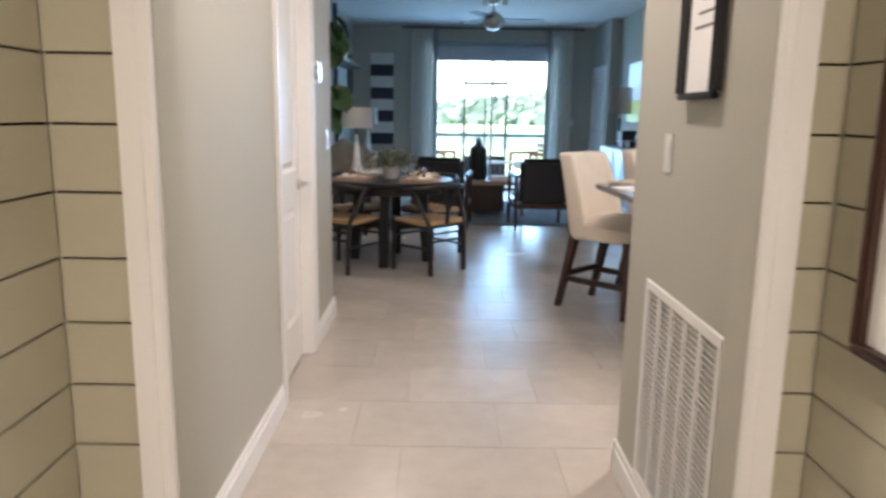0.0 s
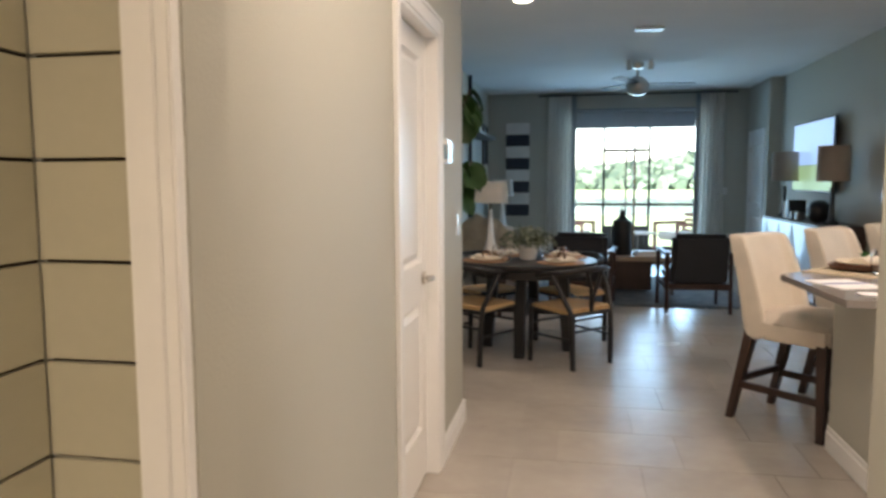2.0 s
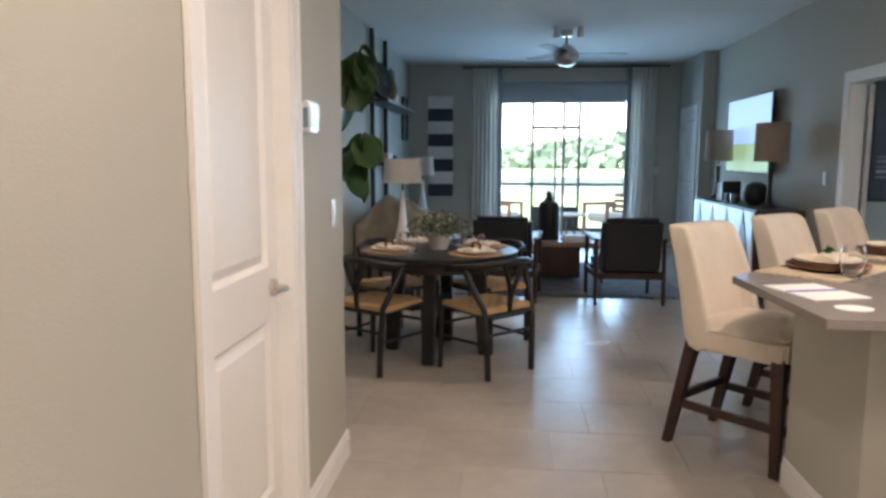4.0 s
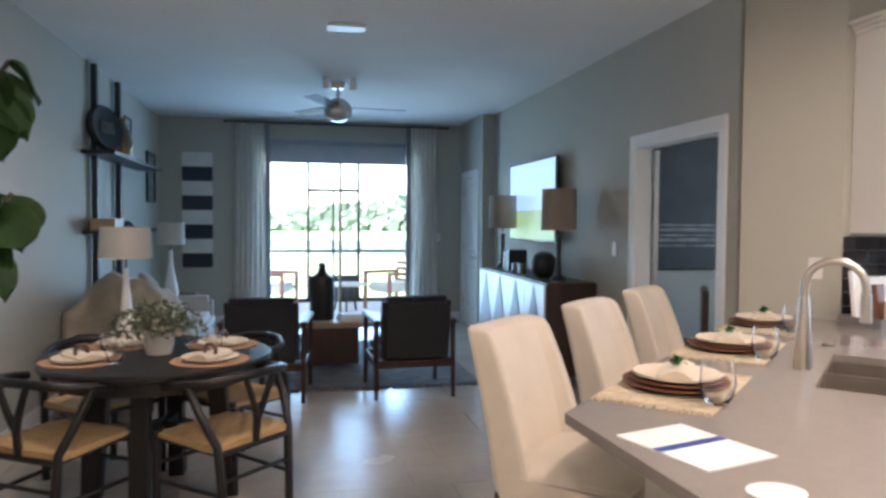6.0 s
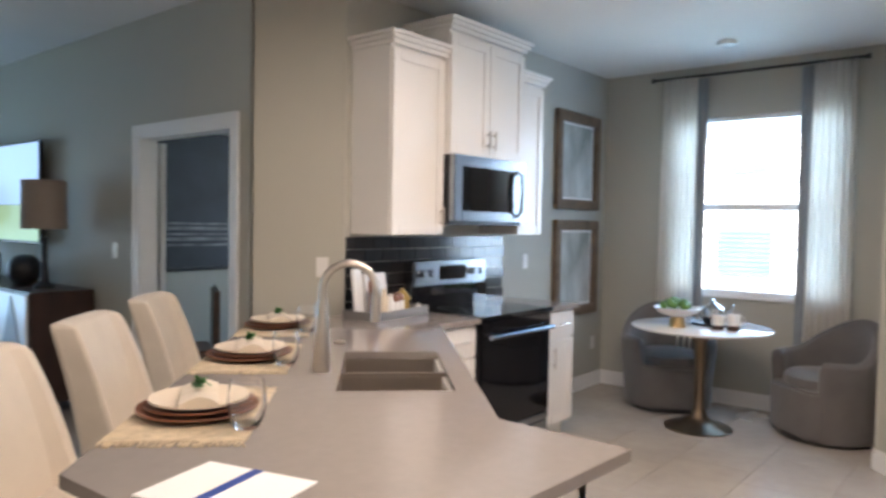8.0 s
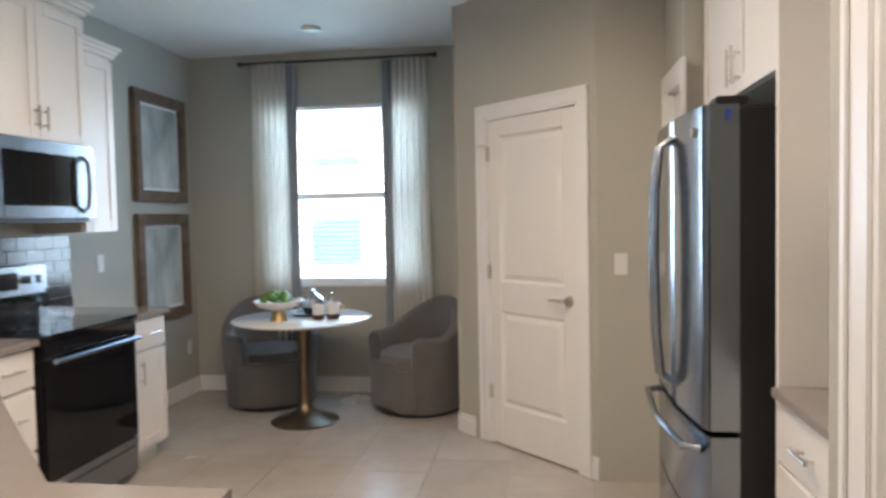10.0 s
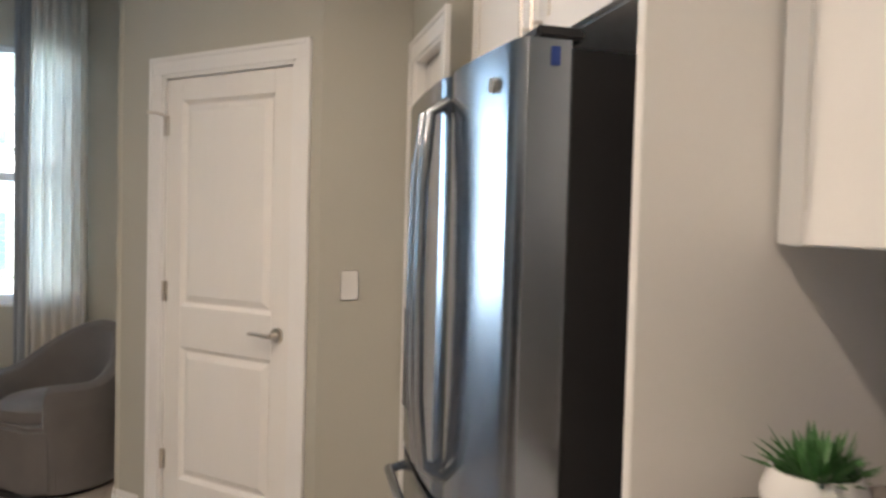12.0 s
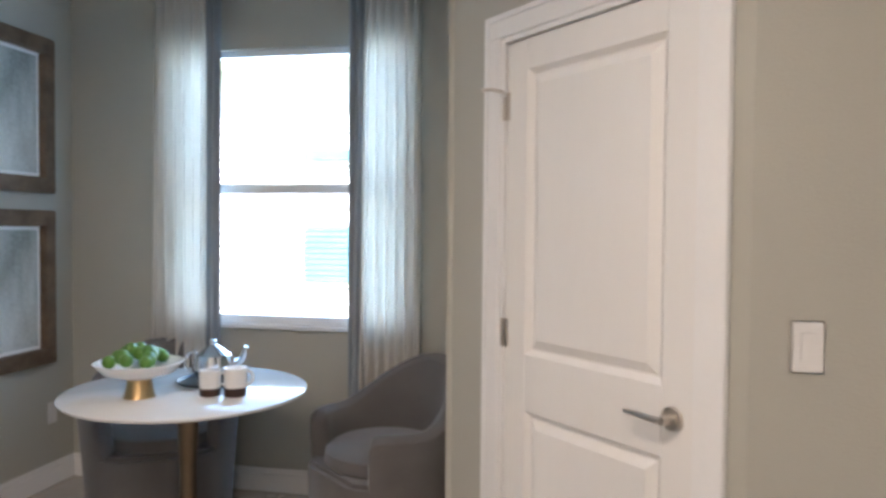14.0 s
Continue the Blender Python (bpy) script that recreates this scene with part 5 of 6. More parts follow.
def lining(m, width, height):
    """A narrow opaque grey drape hanging at the inner edge of a sheer."""
    def f(bm):
        n = 12
        g = [[bm.verts.new((width * (i / n - 0.5), 0.012 * math.sin(2 * math.pi * 2 * i / n + 0.4 * r), height * r / 8)) for i in range(n + 1)] for r in range(9)]
        for a, b in zip(g, g[1:]):
            for i in range(n):
                bm.faces.new((a[i], a[i + 1], b[i + 1], b[i]))
    ob = made("curtain_lining", f, M["lining"], m=m, smooth=True)
    md = ob.modifiers.new("thickness", "SOLIDIFY")
    md.thickness = 0.004
    return tagged(ob, "narrow blue-grey lining drape beside a sheer curtain", "curtain", group="curtain linings")


for y in (5.752, 6.545):
    lining(Matrix.Translation((6.96, y, 0.03)) @ pose(0, 0, 0, 0, 0, 90), 0.085, 2.66)
for x in (0.585, 2.515):
    lining(Matrix.Translation((x, 14.09, 0.03)), 0.075, 2.70)


def rod(name, a, b):
    a, b = Vector(a), Vector(b)
    d = (b - a).normalized() * 0.02
    def f(bm):
        tube(bm, [a, b], 0.012, 10)
        tube(bm, [a - d * 1.5, a], 0.02, 10)
        tube(bm, [b, b + d * 1.5], 0.02, 10)
    return tagged(made(name, f, M["black"], smooth=True), "black metal curtain rod near the ceiling", "curtain rod")


rod("curtain_rod", (6.93, 5.37, 2.71), (6.93, 6.95, 2.71))
rod("curtain_rod", (0.05, 14.05, 2.745), (3.05, 14.05, 2.745))


def picture(name, m, w_, h_, art, fw=0.075, depth=0.035, label="", frame_mat="frame", matw=0.0):
    """Framed picture facing +y, centred on the origin."""
    p = base(name, m, label, "picture")
    def fr_(bm):
        for z0, z1, s_ in ((-h_ / 2, -h_ / 2 + fw, 0), (h_ / 2 - fw, h_ / 2, 0)):
            bx(bm, -w_ / 2, w_ / 2, 0.001, depth, z0, z1, 0.008)
        for x0, x1 in ((-w_ / 2, -w_ / 2 + fw), (w_ / 2 - fw, w_ / 2)):
            bx(bm, x0, x1, 0.0015, depth - 0.001, -h_ / 2 + fw * 0.5, h_ / 2 - fw * 0.5, 0.008)
    made("frame", fr_, M[frame_mat], p)
    made("canvas", lambda bm: bx(bm, -w_ / 2 + fw - 0.004, w_ / 2 - fw + 0.004, 0.002, 0.010, -h_ / 2 + fw - 0.004, h_ / 2 - fw + 0.004), M["paper" if matw else art], p)
    if matw:
        made("print", lambda bm: bx(bm, -w_ / 2 + fw + matw, w_ / 2 - fw - matw, 0.010, 0.0125, -h_ / 2 + fw + matw, h_ / 2 - fw - matw), M[art], p)
    return p


picture("framed_print", on_wall(6.475, 7.45, 2.0, 180), 0.74, 0.82, "artabs", 0.085, 0.045, "abstract grey-green print in a bronze frame", matw=0.02)
picture("framed_print", on_wall(6.475, 7.45, 1.09, 180), 0.74, 0.82, "artabs", 0.085, 0.045, "abstract grey-green print in a bronze frame", matw=0.02)
hp = picture("hall_frame", on_wall(1.37, 3.50, 1.795, 90), 0.262, 0.86, "paper", 0.018, 0.035, "narrow white framed panel with lines of text", "black")
made("lettering", lambda bm: [bx(bm, -0.07 + 0.012 * (i % 3), 0.07 - 0.011 * ((i * 2) % 5), 0.0105, 0.0115, -0.25 + i * 0.035, -0.243 + i * 0.035) for i in range(15)], M["grey"], hp)
picture("foyer_picture", on_wall(1.458, 2.39, 1.51, 90), 0.90, 1.20, "paper", 0.02, 0.035, "large white picture in a thin dark frame on shiplap", "darkwood")
bp_ = picture("bedroom_picture", on_wall(4.86, 10.5, 1.62, 180), 1.15, 1.30, "artdark", 0.03, 0.04, "dark seascape canvas on the bedroom wall", "black")
made("surf", lambda bm: [bx(bm, -0.5, 0.5, 0.0105, 0.0115, -0.42 + 0.05 * i, -0.40 + 0.05 * i + 0.012 * (i % 2)) for i in range(5)], M["artgrey"], bp_)
bc = base("bedroom_chair", pose(4.05, 9.55, 0, 0, 0, 60), "red-brown wooden chair in the bedroom", "chair")
made("back", lambda bm: bx(bm, -0.25, 0.25, -0.25, -0.2, 0.42, 0.92, 0.03), M["midwood"], bc)
made("seat", lambda bm: bx(bm, -0.25, 0.25, -0.2, 0.25, 0.36, 0.44, 0.02), M["midwood"], bc)
made("leg", lambda bm: [bx(bm, x - 0.02, x + 0.02, y - 0.02, y + 0.02, 0, 0.36) for x in (-0.22, 0.22) for y in (-0.22, 0.22)], M["midwood"], bc)


# ---- dining ----
dt = base("dining_table", Matrix.Translation((0.25, 8.0, 0)), "round black-stained wooden table on four chunky legs", "table")
made("top", lambda bm: lathe(bm, [(0, 0.70), (0.52, 0.70), (0.555, 0.715), (0.56, 0.735), (0.553, 0.745), (0, 0.745)], 48), M["blackwood"], dt, smooth=True)
made("apron", lambda bm: lathe(bm, [(0.45, 0.63), (0.49, 0.635), (0.50, 0.70), (0.45, 0.70)], 48), M["blackwood"], dt, smooth=True)
for a in (-96, -6, 84, 174):
    made("leg", lambda bm: [bx(bm, -0.045, 0.045, -0.04, 0.04, 0, 0.70, 0.006, pose(0.34, 0, 0, 0, -5, 0))], M["blackwood"], dt, m=pose(0, 0, 0, 0, 0, a))
made("brace", lambda bm: [bx(bm, -0.33, 0.33, -0.03, 0.03, 0.30, 0.38, 0.005, pose(0, 0, 0, 0, 0, a)) for a in (-6, 84)], M["blackwood"], dt)


def wishbone(m):
    c = base("wishbone_chair", m, "black wishbone chair with woven rush seat", "chair", group="chairs round the dining table")
    # faces +y
    made("rail", lambda bm: tube(bm, [(-0.28, 0.08, 0.685), (-0.275, -0.02, 0.70), (-0.23, -0.15, 0.715), (-0.12, -0.225, 0.735), (0, -0.245, 0.74), (0.12, -0.225, 0.735), (0.23, -0.15, 0.715), (0.275, -0.02, 0.70), (0.28, 0.08, 0.685)], 0.021, 10), M["blackwood"], c, smooth=True)
    for sx in (-1, 1):
        made("leg", lambda bm: tube(bm, [(sx * 0.20, -0.22, 0), (sx * 0.205, -0.215, 0.25), (sx * 0.215, -0.20, 0.44), (sx * 0.25, -0.13, 0.58), (sx * 0.262, -0.06, 0.70)], 0.021, 10, 0.019), M["blackwood"], c, smooth=True)
        made("leg", lambda bm: tube(bm, [(sx * 0.235, 0.20, 0), (sx * 0.23, 0.20, 0.25), (sx * 0.225, 0.20, 0.455)], 0.017, 10, 0.022), M["blackwood"], c, smooth=True)
    made("splat", lambda bm: [tube(bm, [(0, -0.205, 0.42), (0, -0.215, 0.52), (s * 0.035, -0.23, 0.61), (s * 0.085, -0.235, 0.73)], 0.019, 8, 0.014) for s in (-1, 1)], M["blackwood"], c, smooth=True)
    made("stretcher", lambda bm: [tube(bm, [(-0.22, 0.2, 0.30), (0.22, 0.2, 0.30)], 0.010), tube(bm, [(-0.2, -0.21, 0.28), (0.2, -0.21, 0.28)], 0.010)] + [tube(bm, [(s * 0.23, 0.2, 0.22), (s * 0.205, -0.215, 0.22)], 0.010) for s in (-1, 1)] + [tube(bm, [(-0.225, 0.2, 0.415), (0.225, 0.2, 0.415)], 0.015), tube(bm, [(-0.21, -0.205, 0.405), (0.21, -0.205, 0.405)], 0.014)] + [tube(bm, [(s * 0.225, 0.2, 0.42), (s * 0.21, -0.205, 0.41)], 0.014) for s in (-1, 1)], M["blackwood"], c, smooth=True)
    def rush(bm):
        n = 10
        g = [[bm.verts.new(((-1 + 2 * i / n) * (0.225 + 0.01 * j / n), -0.205 + 0.415 * j / n, 0.445 - 0.022 * (1 - abs(2 * i / n - 1)) * (1 - abs(2 * j / n - 1)) + (0.004 if (i + j) % 2 else 0))) for j in range(n + 1)] for i in range(n + 1)]
        lo = [[bm.verts.new(v.co - Vector((0, 0, 0.035))) for v in r] for r in g]
        for i in range(n):
            for j in range(n):
                bm.faces.new((g[i][j], g[i + 1][j], g[i + 1][j + 1], g[i][j + 1]))
                bm.faces.new((lo[i][j], lo[i][j + 1], lo[i + 1][j + 1], lo[i + 1][j]))
            bm.faces.new((g[i][0], lo[i][0], lo[i + 1][0], g[i + 1][0]))
            bm.faces.new((g[i][n], g[i + 1][n], lo[i + 1][n], lo[i][n]))
            bm.faces.new((g[0][i], g[0][i + 1], lo[0][i + 1], lo[0][i]))
            bm.faces.new((g[n][i], lo[n][i], lo[n][i + 1], g[n][i + 1]))
    tagged(made("seat", rush, M["rush"], c), "honey-coloured woven rush seat")
    return c


wb = wishbone(pose(-0.12, 7.645, 0, 0, 0, -31))
for x, y, a in ((0.605, 7.645, 46), (0.59, 8.38, 134), (-0.11, 8.37, -134)):
    copy_thing(wb, pose(x, y, 0, 0, 0, a))
for a in (205, 320, 35, 130):
    m_ = Matrix.Translation((0.25 + 0.36 * math.cos(radians(a)), 8.0 + 0.36 * math.sin(radians(a)), 0.7455)) @ pose(0, 0, 0, 0, 0, a + 90)
    g_ = "place settings on the dining table"
    tagged(made("round_placemat", lambda bm: lathe(bm, [(0, 0), (0.186, 0), (0.188, 0.003), (0.186, 0.005), (0, 0.005)], 28), M["matbrown"], m=m_), "round woven tan placemat", "placemat", g_)
    tagged(made("dinner_plate", lambda bm: disc(bm, 0.135, 0.0, 0.006, lip=0.014), M["napkin"], m=m_ @ Matrix.Translation((0, 0, 0.0055)), smooth=True), "cream stoneware dinner plate", "plate", g_)
    tagged(made("napkin", napkin, M["napkin"], m=m_ @ Matrix.Translation((0, 0, 0.018)) @ pose(0, 0, 0, 0, 0, 15), smooth=True), "folded cream cloth napkin", "napkin", g_)
    tagged(made("napkin_ring", lambda bm: tube(bm, arc((0, 0, 0.02), 0.03, 0, 360, 14, axis="x"), 0.009, 6), M["midwood"], m=m_ @ Matrix.Translation((0, 0, 0.03)) @ pose(0, 0, 0, 0, 0, 15)), "brown wooden napkin ring", "ring", g_)
    tagged(made("tumbler", tumbler, M["glass"], m=m_ @ Matrix.Translation((0.14, 0.12, -0.0002)), smooth=True), "clear stemless drinking glass", "glass", g_)


def cloud(bm, n, r, size, seed, squash=0.7):
    rnd = random.Random(seed)
    for i in range(n):
        d = Vector((rnd.gauss(0, 1), rnd.gauss(0, 1), rnd.gauss(0, 1))).normalized() * r * rnd.uniform(0.35, 1.0)
        d.z = abs(d.z) * squash
        u = Vector((rnd.uniform(-1, 1), rnd.uniform(-1, 1), rnd.uniform(-0.4, 1))).normalized() * size * rnd.uniform(0.6, 1.3)
        v = u.cross(Vector((rnd.uniform(-1, 1), 0.4, 0.7))).normalized() * size * 0.45
        bm.faces.new([bm.verts.new(d + q) for q in (-u, v, u, -v)])


cp = base("centrepiece", Matrix.Translation((0.25, 8.0, 0.7455)), "dusty green leaves in a pale concrete pot", "plant")
made("pot", lambda bm: lathe(bm, [(0, 0), (0.06, 0), (0.075, 0.05), (0.07, 0.11), (0.064, 0.11), (0, 0.09)], 24), M["concrete"], cp, smooth=True)
made("leaves", lambda bm: cloud(bm, 620, 0.24, 0.024, 3), M["sage"], cp, m=Matrix.Translation((0, 0, 0.11)))


# ---- fiddle-leaf fig ----
fig = base("fiddle_leaf_fig", Matrix.Translation((-0.42, 6.72, 0)), "tall fiddle-leaf fig in a white pot", "plant")
made("pot", lambda bm: lathe(bm, [(0, 0), (0.15, 0), (0.19, 0.36), (0.175, 0.36), (0.16, 0.31), (0, 0.31)], 28), M["white"], fig, smooth=True)
TW = [[(0, 0, 0.3), (0.02, 0.02, 0.9), (0.1, 0.1, 1.5), (0.12, 0.12, 2.1), (0.1, 0.1, 2.45)], [(0.03, 0.03, 1.0), (0.2, 0.15, 1.3), (0.36, 0.25, 1.52)], [(0.1, 0.1, 1.5), (0.24, 0.2, 1.75), (0.34, 0.3, 2.0)]]
made("trunk", lambda bm: [tube(bm, p, 0.018, 8, 0.008) for p in TW], M["bark"], fig, smooth=True)


def fig_leaf(bm):
    n = 8
    L = 0.24
    rows = []
    for i in range(n + 1):
        t = i / n
        w_ = 0.112 * math.sin(math.pi * min(1, 0.06 + 0.94 * t) ** 1.15) ** 0.75 * (0.72 + 0.5 * t) + 0.002
        z = -0.09 * t * t
        rows.append([bm.verts.new((s * w_, L * t, z + 0.035 * abs(s) * (1 + 0.4 * math.sin(6 * t)))) for s in (-1, -0.5, 0, 0.5, 1)])
    for a, b in zip(rows, rows[1:]):
        for k in range(4):
            bm.faces.new((a[k], a[k + 1], b[k + 1], b[k]))


lf = None
rnd = random.Random(21)
spots = []
for pts in TW:
    for a, b in zip(pts[1:], pts[2:]):
        for k in range(9):
            t = (k + 0.5) / 9
            spots.append(Vector(a).lerp(Vector(b), t))
for i, p in enumerate(spots):
    m_ = Matrix.Translation(p) @ pose(0, 0, 0, rnd.uniform(-80, -15), rnd.uniform(-25, 25), i * 137.5) @ Matrix.Diagonal((*[rnd.uniform(0.68, 1.0)] * 3, 1))
    if lf is None:
        lf = made("leaf", fig_leaf, M["leaf"], fig, m=m_, smooth=True)
        lf.data.polygons.foreach_set("use_smooth", [True] * len(lf.data.polygons))
    else:
        o = new("leaf", lf.data)
        o.parent, o.matrix_basis = fig, m_


# ---- living room ----
def armchair(m):
    c = base("armchair", m, "black leather armchair with slim dark wooden frame", "chair", group="armchairs in the living room")
    # faces +y
    for sx in (-1, 1):
        made("arm", lambda bm: [bx(bm, sx * 0.315 - 0.03, sx * 0.315 + 0.03, -0.34, 0.36, 0.60, 0.635, 0.01), tube(bm, [(sx * 0.315, -0.33, 0), (sx * 0.315, -0.3, 0.6)], 0.018, 8, 0.022), tube(bm, [(sx * 0.315, 0.32, 0), (sx * 0.315, 0.3, 0.6)], 0.018, 8, 0.022), bx(bm, sx * 0.315 - 0.012, sx * 0.315 + 0.012, -0.3, 0.3, 0.25, 0.30)], M["darkwood"], c)
    made("backrest", lambda bm: bx(bm, -0.28, 0.28, -0.065, 0.065, 0, 0.535, 0.04), M["leather"], c, m=Matrix.Translation((0, -0.27, 0.30)) @ pose(0, 0, 0, 10), smooth=True)
    made("seat", lambda bm: bx(bm, -0.28, 0.28, -0.30, 0.34, 0.29, 0.44, 0.045), M["leather"], c, smooth=True)
    made("rail", lambda bm: [bx(bm, -0.3, 0.3, -0.34, -0.31, 0.25, 0.31, 0.005), bx(bm, -0.3, 0.3, 0.28, 0.31, 0.25, 0.30, 0.005)], M["darkwood"], c)
    return c


ac = armchair(pose(1.87, 10.08, 0.008, 0, 0, 2))
copy_thing(ac, pose(0.72, 10.12, 0.008, 0, 0, -6))
def rug(bm):
    rnd = random.Random(6)
    bx(bm, 0.2, 2.55, 10.22, 12.6, 0.0006, 0.008, 0.002)
    for i in range(150):
        x = 0.2 + 2.35 * i / 149
        tube(bm, [(x, 10.222, 0.006), (x + rnd.uniform(-0.02, 0.02), 10.18, 0.012), (x + rnd.uniform(-0.03, 0.03), 10.13, 0.004)], 0.006, 4)
tagged(made("area_rug", rug, M["rug"]), "grey patterned rug with dark fringed edge", "rug")
ct = base("coffee_table", Matrix.Translation((1.28, 11.35, 0.008)), "brown wooden block coffee table", "table")
made("top", lambda bm: bx(bm, -0.55, 0.55, -0.4, 0.4, 0.40, 0.45, 0.008), M["paleoak"], ct)
made("body", lambda bm: [bx(bm, -0.26, 0.26, -0.36, 0.36, 0.05, 0.40, 0.006)], M["darkwood"], ct)
made("leg", lambda bm: [bx(bm, x - 0.02, x + 0.02, y - 0.02, y + 0.02, 0, 0.40) for x in (-0.5, 0.5) for y in (-0.35, 0.35)], M["midwood"], ct)
la = base("lantern", Matrix.Translation((1.2, 11.25, 0.4585)), "tall dark bottle-shaped lantern on the coffee table", "lantern")
made("body", lambda bm: lathe(bm, [(0, 0), (0.115, 0), (0.12, 0.02), (0.12, 0.36), (0.11, 0.42), (0.05, 0.46), (0.035, 0.50), (0.035, 0.52), (0.05, 0.53), (0.03, 0.545), (0.012, 0.56), (0, 0.56)], 20), M["blackwood"], la, smooth=True)
made("handle", lambda bm: tube(bm, arc((0, 0, 0.555), 0.03, 0, 180, 8, axis="y"), 0.004, 6), M["black"], la)
tagged(made("coffee_book", lambda bm: [bx(bm, -0.15, 0.15, -0.11, 0.11, 0, 0.03, 0.003), bx(bm, -0.13, 0.13, -0.1, 0.1, 0.031, 0.055, 0.003)], M["paper"], m=Matrix.Translation((1.5, 11.2, 0.4585)) @ pose(0, 0, 0, 0, 0, 10)), "pale books stacked on the coffee table", "book")

sf = base("sofa", pose(-0.34, 11.15, 0, 0, 0, -90), "pale grey linen sofa along the wall", "sofa")
made("base", lambda bm: bx(bm, -1.05, 1.05, -0.42, 0.42, 0.10, 0.30, 0.03), M["sofa"], sf, smooth=True)
made("backrest", lambda bm: bx(bm, -1.05, 1.05, -0.44, -0.24, 0.30, 0.80, 0.06), M["sofa"], sf, smooth=True)
made("arm", lambda bm: [bx(bm, s - 0.09, s + 0.09, -0.42, 0.42, 0.30, 0.62, 0.05) for s in (-0.96, 0.96)], M["sofa"], sf, smooth=True)
made("seat", lambda bm: [bx(bm, a, b, -0.24, 0.45, 0.30, 0.47, 0.05) for a, b in ((-0.86, -0.005), (0.005, 0.86))], M["sofa"], sf, smooth=True)
made("leg", lambda bm: [tube(bm, [(x, y, 0), (x, y, 0.11)], 0.025) for x in (-0.95, 0.95) for y in (-0.35, 0.35)], M["darkwood"], sf)
for i, (x, y, k, a) in enumerate(((-0.45, 10.55, "throw", 20), (-0.42, 11.1, "sofa", -12), (-0.45, 11.7, "throw", 10))):
    tagged(made("cushion", lambda bm: [bmesh.ops.create_uvsphere(bm, u_segments=20, v_segments=12, radius=0.25)], M[k], m=pose(x, y, 0.68, 0, 62, a) @ Matrix.Diagonal((1, 1, 0.35, 1)), smooth=True), "plump square-ish cushion on the sofa", "cushion", group="sofa cushions")
def throw(bm):
    """A knitted throw heaped over cushions, falling over the sofa's end."""
    n = 24
    rnd = random.Random(17)
    ph = [rnd.uniform(0, 6.28) for _ in range(6)]
    g = []
    for i in range(n + 1):
        u = i / n
        crest = 0.76 + 0.22 * math.sin(math.pi * min(1, u * 1.15)) ** 0.8 - 0.42 * max(0.0, u - 0.72) / 0.28
        row = []
        for j in range(n + 1):
            v = j / n
            fall = 0.55 * max(0.0, 1 - v / 0.22) ** 1.6
            z = crest - fall - 0.22 * v * v
            z += 0.040 * math.sin(9 * u + 5 * v + ph[0]) + 0.026 * math.sin(17 * u - 8 * v + ph[1]) + 0.010 * math.sin(31 * u + 13 * v + ph[2])
            row.append(bm.verts.new((-0.79 + 0.98 * u + 0.02 * math.sin(11 * v + ph[3]), 9.90 + 0.95 * v + 0.03 * math.sin(13 * u + ph[4]), max(0.28, z))))
        g.append(row)
    for i in range(n):
        for j in range(n):
            bm.faces.new((g[i][j], g[i + 1][j], g[i + 1][j + 1], g[i][j + 1]))
tw_ = tagged(made("throw_blanket", throw, M["throw"], smooth=True), "beige knitted throw draped over the sofa end", "blanket")
md = tw_.modifiers.new("thickness", "SOLIDIFY")
md.thickness = 0.015


def table_lamp(name, m, h, r0, r1, sh, shade, foot, label, prof):
    l_ = base(name, m, label, "lamp", group="table lamps")
    made("base", lambda bm: lathe(bm, prof, 20), M[foot], l_, smooth=True)
    made("shade", lambda bm: lathe(bm, [(r1, h - sh), (r0, h), (r0 - 0.004, h), (r1 - 0.004, h - sh)], 32), M[shade], l_, smooth=True)
    made("bulb", lambda bm: lathe(bm, [(0, h - sh * 0.7), (0.02, h - sh * 0.65), (0.028, h - sh * 0.4), (0, h - sh * 0.2)], 12), M["white"], l_)
    made("fitting", lambda bm: [tube(bm, [(-r0 + 0.005, 0, h - 0.03), (r0 - 0.005, 0, h - 0.03)], 0.003, 6), tube(bm, [(0, 0, 0.4 if h > 0.6 else 0.2), (0, 0, h - 0.03)], 0.006, 6)], M["black"], l_)
    return l_


et = base("end_table", Matrix.Translation((-0.36, 9.55, 0)), "dark wooden end table beside the sofa", "table")
made("top", lambda bm: bx(bm, -0.27, 0.27, -0.24, 0.24, 0.55, 0.585, 0.005), M["darkwood"], et)
made("leg", lambda bm: [bx(bm, x - 0.02, x + 0.02, y - 0.02, y + 0.02, 0, 0.55) for x in (-0.24, 0.24) for y in (-0.21, 0.21)] + [bx(bm, -0.24, 0.24, -0.21, 0.21, 0.15, 0.18)], M["darkwood"], et)
table_lamp("table_lamp", Matrix.Translation((-0.24, 9.55, 0.5855)), 0.79, 0.165, 0.18, 0.22, "shade", "white", "white tapered table lamp with drum shade", [(0, 0), (0.085, 0), (0.085, 0.015), (0.075, 0.05), (0.04, 0.2), (0.022, 0.38), (0.018, 0.5), (0, 0.5)])
et2 = copy_thing(et, Matrix.Translation((-0.44, 12.6, 0)))
table_lamp("table_lamp", Matrix.Translation((-0.42, 12.55, 0.5855)), 0.81, 0.145, 0.155, 0.24, "shade", "white", "white tapered table lamp with drum shade", [(0, 0), (0.085, 0), (0.085, 0.015), (0.05, 0.2), (0.022, 0.38), (0.018, 0.5), (0, 0.5)])

